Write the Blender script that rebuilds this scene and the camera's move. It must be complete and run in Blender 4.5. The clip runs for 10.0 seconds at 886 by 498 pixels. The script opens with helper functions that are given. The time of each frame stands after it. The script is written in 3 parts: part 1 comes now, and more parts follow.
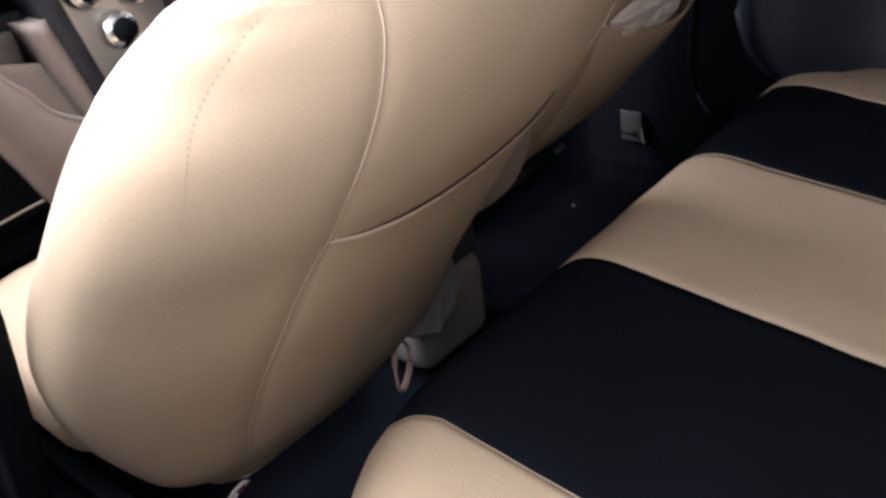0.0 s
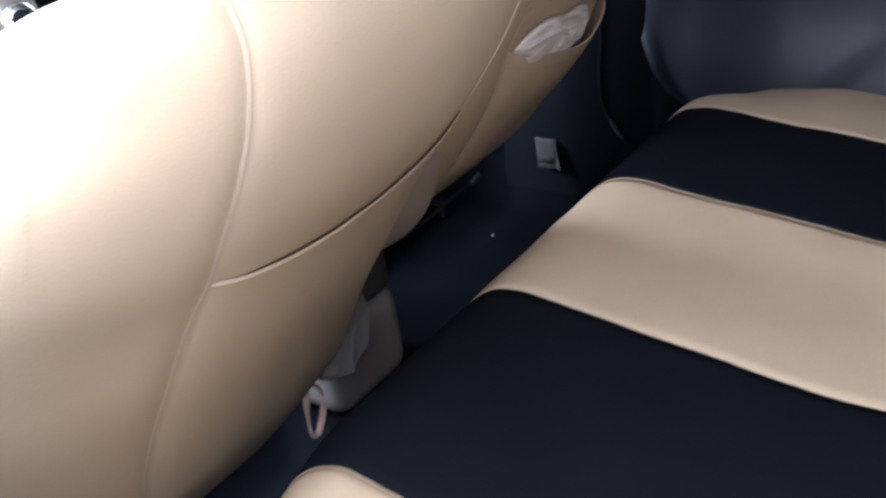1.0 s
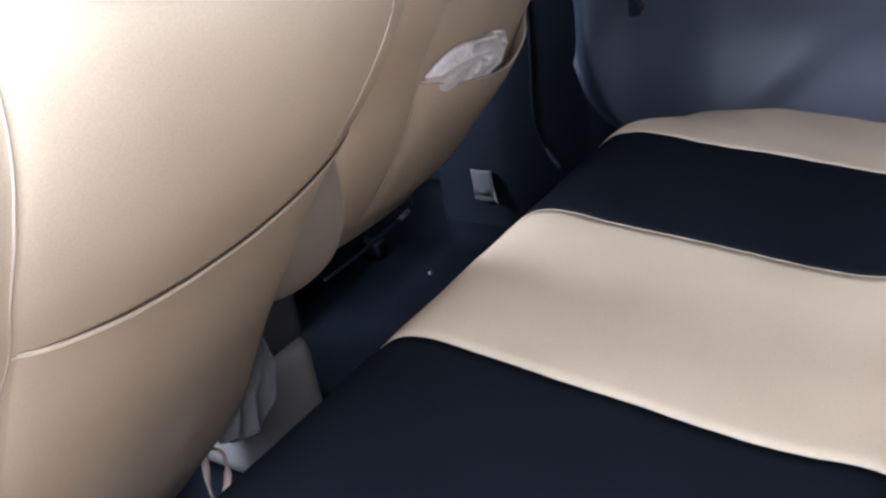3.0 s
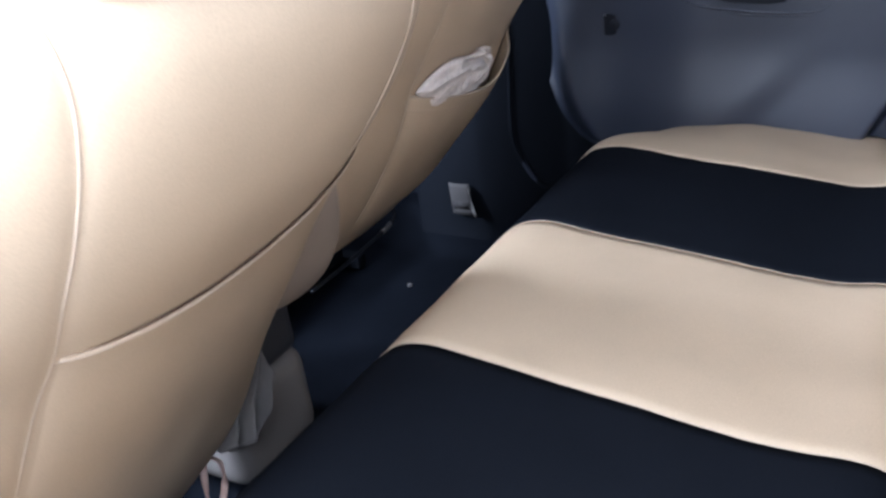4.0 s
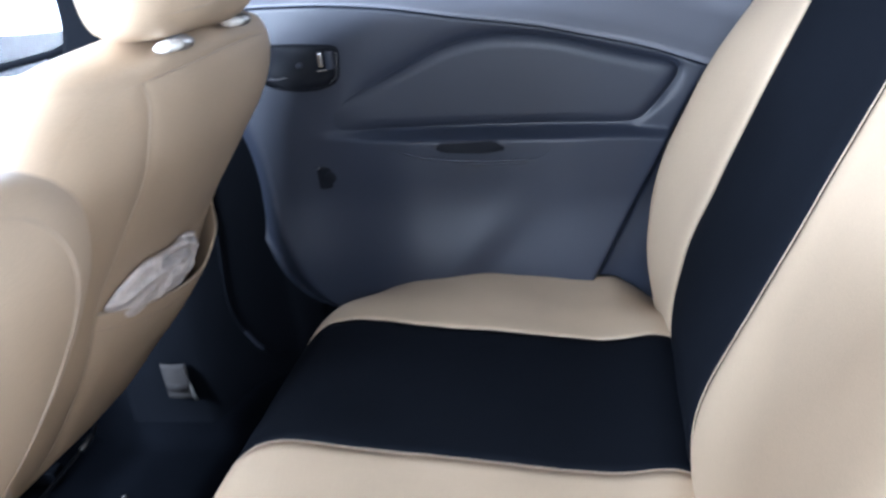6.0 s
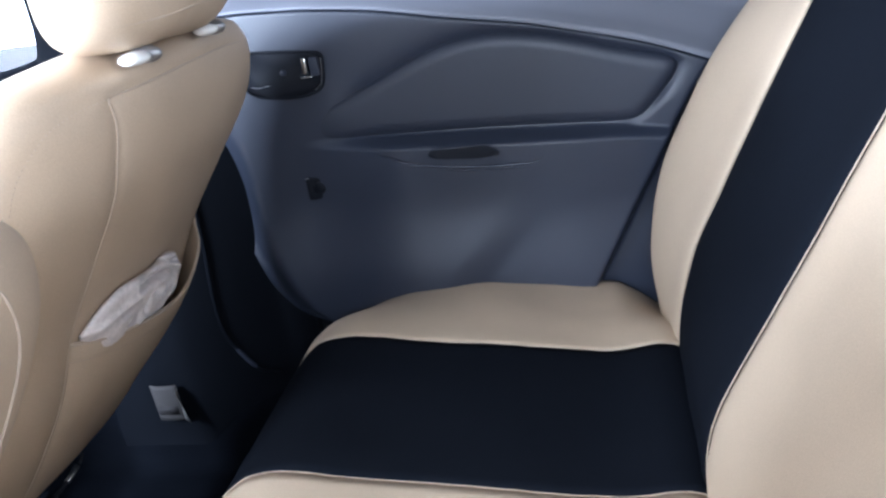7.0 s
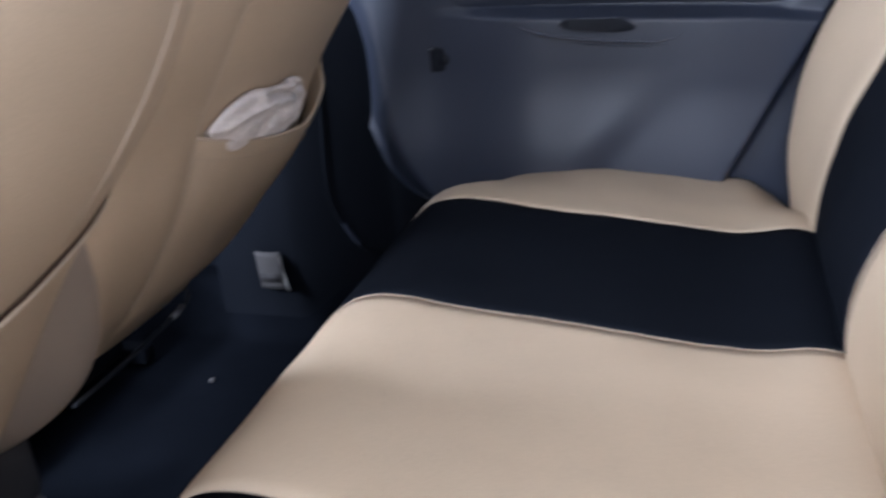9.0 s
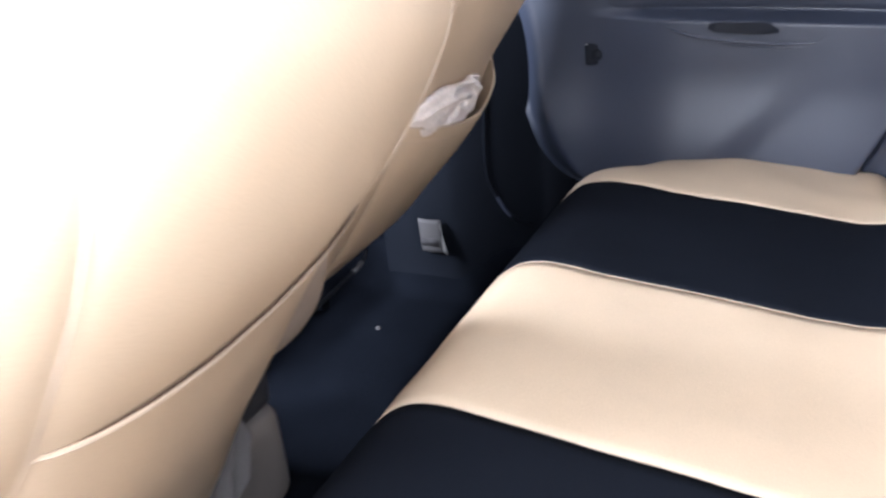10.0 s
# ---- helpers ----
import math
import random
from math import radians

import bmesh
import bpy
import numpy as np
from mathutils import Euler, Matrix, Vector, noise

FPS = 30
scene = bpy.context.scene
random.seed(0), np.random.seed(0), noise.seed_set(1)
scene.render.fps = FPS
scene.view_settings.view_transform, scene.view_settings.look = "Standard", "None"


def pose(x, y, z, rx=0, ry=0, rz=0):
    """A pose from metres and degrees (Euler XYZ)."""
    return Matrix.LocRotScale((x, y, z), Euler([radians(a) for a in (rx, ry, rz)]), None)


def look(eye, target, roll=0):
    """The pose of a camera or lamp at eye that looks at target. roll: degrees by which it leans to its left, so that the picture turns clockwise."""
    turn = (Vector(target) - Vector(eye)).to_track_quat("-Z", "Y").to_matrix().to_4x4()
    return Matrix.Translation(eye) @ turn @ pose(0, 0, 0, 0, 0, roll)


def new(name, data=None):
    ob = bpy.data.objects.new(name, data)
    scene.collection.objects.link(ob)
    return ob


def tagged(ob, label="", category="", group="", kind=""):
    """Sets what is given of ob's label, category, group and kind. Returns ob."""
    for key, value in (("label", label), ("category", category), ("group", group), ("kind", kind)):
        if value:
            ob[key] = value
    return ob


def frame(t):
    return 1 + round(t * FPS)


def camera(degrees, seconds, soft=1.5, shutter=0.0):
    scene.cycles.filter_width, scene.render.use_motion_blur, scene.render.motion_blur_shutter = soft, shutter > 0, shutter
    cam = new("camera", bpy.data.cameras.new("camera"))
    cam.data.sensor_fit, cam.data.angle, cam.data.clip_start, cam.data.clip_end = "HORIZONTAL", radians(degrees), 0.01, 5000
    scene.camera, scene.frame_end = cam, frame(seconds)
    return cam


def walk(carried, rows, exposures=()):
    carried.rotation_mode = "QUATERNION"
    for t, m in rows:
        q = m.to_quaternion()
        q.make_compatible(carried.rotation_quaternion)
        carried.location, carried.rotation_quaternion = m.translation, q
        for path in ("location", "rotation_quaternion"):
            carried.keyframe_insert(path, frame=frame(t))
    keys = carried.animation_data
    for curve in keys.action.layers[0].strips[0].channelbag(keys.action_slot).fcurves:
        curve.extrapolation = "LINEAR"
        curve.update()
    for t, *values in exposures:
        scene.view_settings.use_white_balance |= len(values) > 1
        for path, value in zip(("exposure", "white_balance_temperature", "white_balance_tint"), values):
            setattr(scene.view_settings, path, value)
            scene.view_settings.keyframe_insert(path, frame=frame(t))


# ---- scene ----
cam = camera(54.7, 10.0, soft=2.5, shutter=0.5)
PATH = [
    (0, (0.492, -0.882, 0.895), (-0.713, 0.372, -0.099), -8.4),
    (0.5, (0.465, -0.89, 0.876), (-0.636, 0.44, -0.133), -8.9),
    (1, (0.492, -0.838, 0.874), (-0.604, 0.542, -0.071), -8.2),
    (1.5, (0.515, -0.79, 0.86), (-0.569, 0.628, -0.042), -8.2),
    (2, (0.51, -0.756, 0.851), (-0.565, 0.676, -0.04), -8.7),
    (2.5, (0.512, -0.734, 0.84), (-0.561, 0.705, -0.042), -9.6),
    (3.8, (0.497, -0.76, 0.833), (-0.517, 0.723, -0.047), -7.9),
    (4, (0.485, -0.78, 0.846), (-0.49, 0.736, -0.019), -8.1),
    (4.5, (0.436, -0.845, 0.873), (-0.364, 0.789, 0.043), -7.5),
    (5, (0.422, -0.85, 0.892), (-0.207, 0.874, 0.098), -6.3),
    (5.5, (0.415, -0.747, 0.892), (-0.062, 1.039, 0.126), -6.2),
    (6, (0.403, -0.588, 0.903), (0.024, 1.225, 0.149), -6.7),
    (6.2, (0.396, -0.553, 0.904), (0.049, 1.26, 0.135), -7.3),
    (7.3, (0.409, -0.533, 0.891), (0.023, 1.281, 0.145), -8.8),
    (7.5, (0.417, -0.544, 0.886), (0.05, 1.276, 0.144), -8.4),
    (8, (0.437, -0.575, 0.857), (0.119, 1.257, 0.12), -7.0),
    (8.5, (0.428, -0.651, 0.799), (0.039, 1.16, 0.046), -6.4),
    (9, (0.352, -0.573, 0.749), (-0.224, 1.178, -0.026), -5.4),
    (9.5, (0.31, -0.586, 0.741), (-0.425, 1.091, -0.059), -4.9),
    (10, (0.369, -0.734, 0.824), (-0.469, 0.889, 0.009), -6.1),
]
# seconds, stops, kelvin, tint
EXPOSURES = [(0.0, -0.85, 6220, 17), (0.5, -0.2, 6180, 17), (1.0, -0.02, 5680, 13), (1.5, 0.0, 5500, 10), (2.0, -0.1, 5400, 11), (2.5, 0.23, 5300, 11), (4.0, 0.53, 5400, 11), (4.5, 0.05, 5530, 10), (5.0, 0.12, 5430, 10), (5.5, 0.22, 5280, 10), (6.0, 0.45, 5250, 8), (7.5, 0.4, 5270, 10), (8.0, 0.32, 5300, 10), (8.5, 0.15, 5400, 10), (9.0, 0.3, 5480, 13), (9.5, 0.8, 5550, 13), (10.0, 1.18, 5700, 13)]
walk(cam, [(t, look(eye, target, roll)) for t, eye, target, roll in PATH], EXPOSURES)

# ---- light ----
world = bpy.data.worlds.new("sky")
scene.world = world
world.use_nodes = True
wn = world.node_tree.nodes
sky = wn.new("ShaderNodeTexSky")
sky.sky_type, sky.sun_disc = "NISHITA", False
sky.sun_elevation, sky.sun_rotation, sky.dust_density = radians(50), radians(200), 6.0
world.node_tree.links.new(sky.outputs[0], wn["Background"].inputs[0])
wn["Background"].inputs[1].default_value = 0.037


def area_lamp(name, eye, target, sx, sy, power, colour):
    data = bpy.data.lights.new(name, "AREA")
    data.shape, data.size, data.size_y, data.energy, data.color = "RECTANGLE", sx, sy, power, colour
    ob = new(name, data)
    ob.matrix_world = look(eye, target)
    return ob


area_lamp("doorway_daylight", (0.17, -0.87, 0.98), (0.45, 0.4, 0.45), 0.54, 0.25, 10.9, (1.0, 1.0, 1.0))
area_lamp("doorway_rear_daylight", (0.58, -0.86, 0.96), (0.05, -0.1, 0.55), 0.4, 0.36, 3.4, (1.0, 1.0, 1.0))
area_lamp("front_window_daylight", (-0.65, -0.82, 0.95), (0.6, -0.1, 0.72), 0.75, 0.32, 48.0, (0.98, 0.99, 1.0))
area_lamp("rear_window_daylight", (1.25, -0.05, 1.02), (0.0, -0.05, 0.85), 1.1, 0.28, 6.0, (0.98, 0.99, 1.0))
area_lamp("windscreen_daylight", (-0.93, -0.40, 1.00), (0.6, 0.0, 0.64), 0.36, 0.10, 27.0, (0.97, 0.985, 1.0))
area_lamp("far_front_window_daylight", (-0.70, 0.84, 0.93), (0.5, -0.1, 0.82), 0.7, 0.30, 8.0, (0.98, 0.99, 1.0))

# ---- materials ----


def mat(name, colour, rough=0.6, metal=0.0, var=0.12, grain=900.0, bump=0.15, dist=0.0006, stain=6.0, spec=0.5, weave=0.0):
    """A surface with slow stains and fine grain in its colour, and fine relief."""
    m = bpy.data.materials.new(name)
    m.use_nodes = True
    nt = m.node_tree
    n, l = nt.nodes, nt.links
    b = n["Principled BSDF"]
    b.inputs["Roughness"].default_value = rough
    b.inputs["Metallic"].default_value = metal
    b.inputs["Specular IOR Level"].default_value = spec
    tc = n.new("ShaderNodeTexCoord")
    n1, n2 = n.new("ShaderNodeTexNoise"), n.new("ShaderNodeTexNoise")
    n1.inputs["Scale"].default_value, n1.inputs["Detail"].default_value = stain, 4
    n2.inputs["Scale"].default_value, n2.inputs["Detail"].default_value = grain, 2
    l.new(tc.outputs["Object"], n1.inputs["Vector"])
    l.new(tc.outputs["Object"], n2.inputs["Vector"])
    add = n.new("ShaderNodeMath")
    add.operation = "ADD"
    l.new(n1.outputs["Fac"], add.inputs[0])
    l.new(n2.outputs["Fac"], add.inputs[1])
    ramp = n.new("ShaderNodeMapRange")
    ramp.inputs["From Min"].default_value, ramp.inputs["From Max"].default_value = 0.6, 1.4
    ramp.inputs["To Min"].default_value, ramp.inputs["To Max"].default_value = 1 - var, 1 + var
    l.new(add.outputs[0], ramp.inputs["Value"])
    mul = n.new("ShaderNodeVectorMath")
    mul.operation = "SCALE"
    mul.inputs[0].default_value = colour
    l.new(ramp.outputs[0], mul.inputs["Scale"])
    l.new(mul.outputs[0], b.inputs["Base Color"])
    r2 = n.new("ShaderNodeMapRange")
    r2.inputs["To Min"].default_value, r2.inputs["To Max"].default_value = rough - 0.08, min(1.0, rough + 0.08)
    l.new(n1.outputs["Fac"], r2.inputs["Value"])
    l.new(r2.outputs[0], b.inputs["Roughness"])
    bp = n.new("ShaderNodeBump")
    bp.inputs["Strength"].default_value, bp.inputs["Distance"].default_value = bump, dist
    if weave:
        vo = n.new("ShaderNodeTexVoronoi")
        vo.inputs["Scale"].default_value = weave
        l.new(tc.outputs["Object"], vo.inputs["Vector"])
        l.new(vo.outputs["Distance"], bp.inputs["Height"])
    else:
        l.new(n2.outputs["Fac"], bp.inputs["Height"])
    l.new(bp.outputs[0], b.inputs["Normal"])
    return m


CREAM = mat("cream_leatherette", (0.475, 0.372, 0.264), 0.52, var=0.11, grain=700, bump=0.06, dist=0.0004, stain=9, weave=520, spec=0.4)
CREAM_SEAM = mat("cream_piping", (0.44, 0.355, 0.27), 0.6, var=0.08, grain=1500, stain=40)
# The seats' cream again, greyed to carry the side bolster's shade
CREAM_SHADED = mat("shaded_cream_leatherette", (0.36, 0.30, 0.25), 0.6, var=0.07, grain=700, stain=12, weave=520)
BLACK = mat("black_leatherette", (0.0068, 0.0080, 0.0115), 0.9, var=0.2, grain=700, bump=0.12, dist=0.0004, stain=8, weave=520, spec=0.02)
NAVY = mat("navy_black_plastic", (0.024, 0.030, 0.050), 0.47, var=0.12, grain=1100, bump=0.3, dist=0.0003, stain=5, spec=0.68)
# Grey plastic, made paler for the window light on the door's sloping top
TOPTRIM = mat("lightened_grey_navy_plastic", (0.19, 0.195, 0.23), 0.5, var=0.08, grain=1100, bump=0.3, dist=0.0003, stain=5)
NAVY_CLOTH = mat("navy_black_cloth", (0.022, 0.027, 0.043), 0.75, var=0.18, grain=1600, bump=0.4, dist=0.0005, stain=10, spec=0.3)
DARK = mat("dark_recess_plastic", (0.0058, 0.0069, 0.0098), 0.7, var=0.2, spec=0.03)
# Paler and shinier than NAVY, for painted highlights on edges
GLOSS = mat("glossy_glint_navy_plastic", (0.040, 0.046, 0.066), 0.24, var=0.15, grain=1100, bump=0.15, dist=0.0002, stain=14)
BEZEL = mat("dark_satin_plastic", (0.011, 0.0125, 0.018), 0.6, var=0.15, grain=1100, stain=8, spec=0.15)
NAVY_D = mat("dark_navy_plastic", (0.012, 0.0145, 0.022), 0.58, var=0.12, grain=1100, bump=0.3, dist=0.0003, stain=5)
NAVY_IN = mat("dark_navy_vinyl", (0.024, 0.029, 0.046), 0.46, var=0.1, grain=1400, bump=0.3, dist=0.0004, stain=6, spec=0.6)
CARPET = mat("black_carpet", (0.0040, 0.0048, 0.0070), 0.95, var=0.5, grain=500, bump=0.8, dist=0.003, stain=7, spec=0.0)
GREYBEIGE = mat("greige_plastic", (0.24, 0.20, 0.175), 0.55, var=0.08, grain=900, stain=7)
SILVER = mat("silver_plastic", (0.55, 0.55, 0.54), 0.3, metal=0.8, var=0.06, grain=600)
CHROME = mat("chrome", (0.8, 0.8, 0.8), 0.15, metal=1.0, var=0.03)
STEEL = mat("dull_steel", (0.35, 0.35, 0.36), 0.4, metal=0.9, var=0.2)
PAPER = mat("crumpled_white_plastic", (0.66, 0.60, 0.57), 0.5, var=0.2, grain=200, stain=30)
STITCH = mat("pale_thread", (0.50, 0.40, 0.30), 0.7, var=0.1, grain=1500, stain=60)
SLEEVE = mat("white_plastic", (0.78, 0.77, 0.74), 0.25, var=0.04, grain=400, stain=30)
# White paper darkened for the shade it lies in, its curled edge less
LABEL = mat("shaded_paper_label", (0.045, 0.042, 0.043), 0.85, var=0.15, stain=50)
LABEL_EDGE = mat("lit_paper_edge", (0.20, 0.195, 0.19), 0.6, var=0.15, stain=50)
CONSOLE_GREY = mat("grey_console_plastic", (0.12, 0.110, 0.105), 0.5, var=0.1, grain=900, stain=8)
FLAP_CLOTH = mat("dark_crumpled_cloth", (0.11, 0.100, 0.096), 0.85, var=0.2, grain=700, stain=25)
GLOVE_GREY = mat("grey_dash_plastic", (0.13, 0.13, 0.135), 0.5, var=0.08, grain=1000, stain=6)
DARK_RED = mat("dark_red_plastic", (0.09, 0.02, 0.018), 0.5)
SLIT_BROWN = mat("brown_slit_shade", (0.06, 0.037, 0.025), 0.9, spec=0.1)
INK = mat("grey_print", (0.020, 0.018, 0.020), 0.7)
PINK = mat("pink_beige_strap", (0.62, 0.44, 0.38), 0.7, var=0.12, grain=900, stain=40)
HEADLINER = mat("grey_headliner", (0.20, 0.197, 0.195), 0.9, var=0.06)
BODY = mat("silver_car_paint", (0.5, 0.5, 0.5), 0.3, var=0.03)
TARMAC = mat("grey_tarmac", (0.16, 0.155, 0.15), 0.9, var=0.3, grain=90, bump=0.6, dist=0.004, stain=1.5)


def glass():
    m = bpy.data.materials.new("window_glass")
    m.use_nodes = True
    b = m.node_tree.nodes["Principled BSDF"]
    b.inputs["Transmission Weight"].default_value, b.inputs["Roughness"].default_value = 1.0, 0.0
    b.inputs["IOR"].default_value = 1.1
    b.inputs["Base Color"].default_value = (0.62, 0.63, 0.69, 1)
    return m


GLASS = glass()

# ---- mesh helpers ----


def part(name, bm, material, parent=None, label="", smooth=True):
    me = bpy.data.meshes.new(name)
    bmesh.ops.recalc_face_normals(bm, faces=bm.faces)
    bm.to_mesh(me)
    bm.free()
    me.materials.append(material)
    if smooth:
        for p in me.polygons:
            p.use_smooth = True
    ob = new(name, me)
    if parent:
        ob.parent = parent
    if label:
        ob["label"] = label
    return ob


def smoothstep(a, b, x):
    t = max(0.0, min(1.0, (x - a) / (b - a)))
    return t * t * (3 - 2 * t)


def curve_at(pts, t):
    """Smooth interpolation (Catmull-Rom in value) of rows (t, v) at t."""
    if t <= pts[0][0]:
        return pts[0][1]
    if t >= pts[-1][0]:
        return pts[-1][1]
    for i in range(len(pts) - 1):
        if t <= pts[i + 1][0]:
            break
    (t0, v0), (t1, v1) = pts[i], pts[i + 1]
    h = t1 - t0
    m0 = (v1 - pts[i - 1][1]) / (t1 - pts[i - 1][0]) if i else (v1 - v0) / h
    m1 = (pts[i + 2][1] - v0) / (pts[i + 2][0] - t0) if i + 2 < len(pts) else (v1 - v0) / h
    s = (t - t0) / h
    return ((2 * s**3 - 3 * s**2 + 1) * v0 + (s**3 - 2 * s**2 + s) * h * m0 + (3 * s**2 - 2 * s**3) * v1 + (s**3 - s**2) * h * m1)


def spline(pts, n):
    """n points along a smooth curve through pts."""
    d = [0.0]
    for a, b in zip(pts, pts[1:]):
        d.append(d[-1] + (Vector(b) - Vector(a)).length)
    out = []
    for k in range(n):
        t = d[-1] * k / (n - 1)
        out.append(Vector([curve_at([(d[i], p[c]) for i, p in enumerate(pts)], t) for c in range(len(pts[0]))]))
    return out


def grid(fn, nu, nv, wrap=False):
    """A bmesh sheet of fn(u, v), u and v from 0 to 1; wrap closes it in u."""
    bm = bmesh.new()
    rows = [[bm.verts.new(fn(i / (nu if wrap else nu - 1), j / (nv - 1))) for i in range(nu)] for j in range(nv)]
    for a, b in zip(rows, rows[1:]):
        for i in range(nu if wrap else nu - 1):
            k = (i + 1) % nu
            bm.faces.new((a[i], a[k], b[k], b[i]))
    return bm, rows


def loft(fn, nu, nv):
    """A closed tube of fn(u, v), u round the section, with both ends capped."""
    bm, rows = grid(fn, nu, nv, True)
    bm.faces.new(rows[0])
    bm.faces.new(rows[-1])
    return bm


def slab(fn, nu, nv, off):
    """A sheet with thickness: fn(u, v) in front and the same moved by off behind."""
    off = Vector(off)
    bm, rows = grid(fn, nu, nv)
    back = [[bm.verts.new(v.co + off) for v in r] for r in rows]
    for a, b in zip(back, back[1:]):
        for i in range(nu - 1):
            bm.faces.new((a[i], b[i], b[i + 1], a[i + 1]))
    rim = rows[0] + [r[-1] for r in rows[1:]] + rows[-1][-2::-1] + [r[0] for r in rows[-2:0:-1]]
    rimb = back[0] + [r[-1] for r in back[1:]] + back[-1][-2::-1] + [r[0] for r in back[-2:0:-1]]
    for i in range(len(rim)):
        k = (i + 1) % len(rim)
        bm.faces.new((rim[i], rim[k], rimb[k], rimb[i]))
    return bm


def tube(pts, r, sides=8, flat=1.0, taper=0.0):
    """A round cord along pts, thinning over the share taper at both ends."""
    pts = [Vector(p) for p in pts]

    def fn(u, v):
        i = min(len(pts) - 1, int(round(v * (len(pts) - 1))))
        a, b = pts[max(0, i - 1)], pts[min(len(pts) - 1, i + 1)]
        d = (b - a).normalized()
        s = d.cross(Vector((0.13, 0.2, 1))).normalized()
        w = d.cross(s)
        t = u * 2 * math.pi
        q = r * (0.15 + 0.85 * smoothstep(0, taper, min(v, 1 - v))) if taper else r
        return pts[i] + q * math.cos(t) * s + q * flat * math.sin(t) * w

    return loft(fn, sides, len(pts))


def box(x0, x1, y0, y1, z0, z1, bevel=0.0, seg=2, bm=None):
    bm = bm or bmesh.new()
    made = bmesh.ops.create_cube(bm, size=1, matrix=Matrix.LocRotScale(((x0 + x1) / 2, (y0 + y1) / 2, (z0 + z1) / 2), None, (x1 - x0, y1 - y0, z1 - z0)))
    if bevel:
        edges = list({e for v in made["verts"] for e in v.link_edges})
        bmesh.ops.bevel(bm, geom=edges, offset=bevel, segments=seg, affect="EDGES", profile=0.6)
    return bm


def plate(outline, y_of, thick, bevel=0.0):
    """A plate in the x-z plane with a rounded outline, facing -y."""
    bm = bmesh.new()
    f = bm.faces.new([bm.verts.new((x, y_of(x, z), z)) for x, z in outline])
    ex = bmesh.ops.extrude_face_region(bm, geom=[f])
    for v in [g for g in ex["geom"] if isinstance(g, bmesh.types.BMVert)]:
        v.co.y -= thick
    if bevel:
        top = [g for g in ex["geom"] if isinstance(g, bmesh.types.BMFace)]
        edges = list({e for t in top for e in t.edges})
        bmesh.ops.bevel(bm, geom=edges, offset=bevel, segments=3, affect="EDGES")
    return bm


def thing(name, label, category, loc=(0, 0, 0), group="", kind=""):
    ob = new(name)
    ob.location = loc
    ob.empty_display_size = 0.05
    return tagged(ob, label, category, group, kind)


# ---- setting: ground, floor, shell of the car ----
bm, _ = grid(lambda u, v: (-60 + 120 * u, -60 + 120 * v, -0.32), 13, 13)
tagged(part("ground", bm, TARMAC), "flat grey tarmac round the parked car", "ground", kind="structure")


def floor_z(x, y):
    tunnel = 0.05 * (1 - smoothstep(0.07, 0.17, abs(y + 0.10)))
    sill = 0.08 * smoothstep(0.585, 0.66, abs(y + 0.01))
    return 0.06 + tunnel + sill + 0.004 * noise.noise((x * 9, y * 9, 0))


bm = slab(lambda u, v: (-1.35 + 1.95 * u, -0.72 + 1.44 * v, floor_z(-1.35 + 1.95 * u, -0.72 + 1.44 * v)), 90, 90, (0, 0, -0.08))
tagged(part("floor", bm, CARPET), "black carpeted car floor with a raised centre tunnel", "floor", kind="structure")

bm = slab(lambda u, v: (-0.9 + 1.9 * u, -0.66 + 1.32 * v, 1.17 - 0.05 * (2 * v - 1) ** 2 - 0.05 * (2 * u - 1) ** 2), 16, 12, (0, 0, 0.03))
tagged(part("ceiling", bm, HEADLINER), "light grey cloth headliner under the roof", "ceiling", kind="structure")

# the car's body panels close the cabin; the near rear door stands open
body = thing("car_body", "silver body of the parked car with window openings", "car", kind="structure")
for s in (-1, 1):
    y0, y1 = sorted((0.775 * s, 0.735 * s))
    part("front_side", box(-1.35, -0.32, y0, y1, -0.05, 0.70, 0.008), BODY, body)
    part("rear_quarter", box(0.80, 1.5, y0, y1, -0.05, 0.86, 0.008), BODY, body)
    part("rear_pillar", box(0.82, 1.0, 0.68 * s - 0.03, 0.68 * s + 0.03, 0.86, 1.13, 0.008), BODY, body)
    part("roof_rail", box(-0.85, 0.95, 0.68 * s - 0.02, 0.68 * s + 0.02, 1.08, 1.14, 0.01), HEADLINER, body)
part("far_rear_side", box(-0.32, 0.80, 0.785, 0.81, -0.05, 0.86, 0.008), BODY, body)
part("rear_end", box(1.46, 1.5, -0.735, 0.735, -0.05, 0.86, 0.008), BODY, body)
part("front_bulkhead", box(-1.39, -1.35, -0.735, 0.735, -0.05, 0.86, 0.008), NAVY, body)
part("parcel_shelf", box(0.72, 1.46, -0.70, 0.70, 0.80, 0.83, 0.006), NAVY_CLOTH, body)

# ---- far rear door ----
BELT = [(-0.30, 0.772), (-0.12, 0.779), (-0.06, 0.777), (0.0, 0.773), (0.10, 0.760), (0.19, 0.741), (0.31, 0.718), (0.386, 0.698), (0.455, 0.679), (0.523, 0.654), (0.62, 0.615)]
ARM_TOP = [(-0.05, 0.581), (0.034, 0.579), (0.128, 0.576), (0.254, 0.571), (0.343, 0.567), (0.415, 0.563), (0.485, 0.554), (0.60, 0.540)]
ARM_LOW = [(-0.375, 0.50), (-0.371, 0.469), (-0.362, 0.431), (-0.347, 0.378), (-0.329, 0.335), (-0.30, 0.28), (-0.26, 0.24)]
BELLY = [(0.02, 0.575), (0.077, 0.533), (0.114, 0.489), (0.153, 0.456), (0.194, 0.441), (0.239, 0.447), (0.276, 0.471), (0.30, 0.51), (0.34, 0.54)]


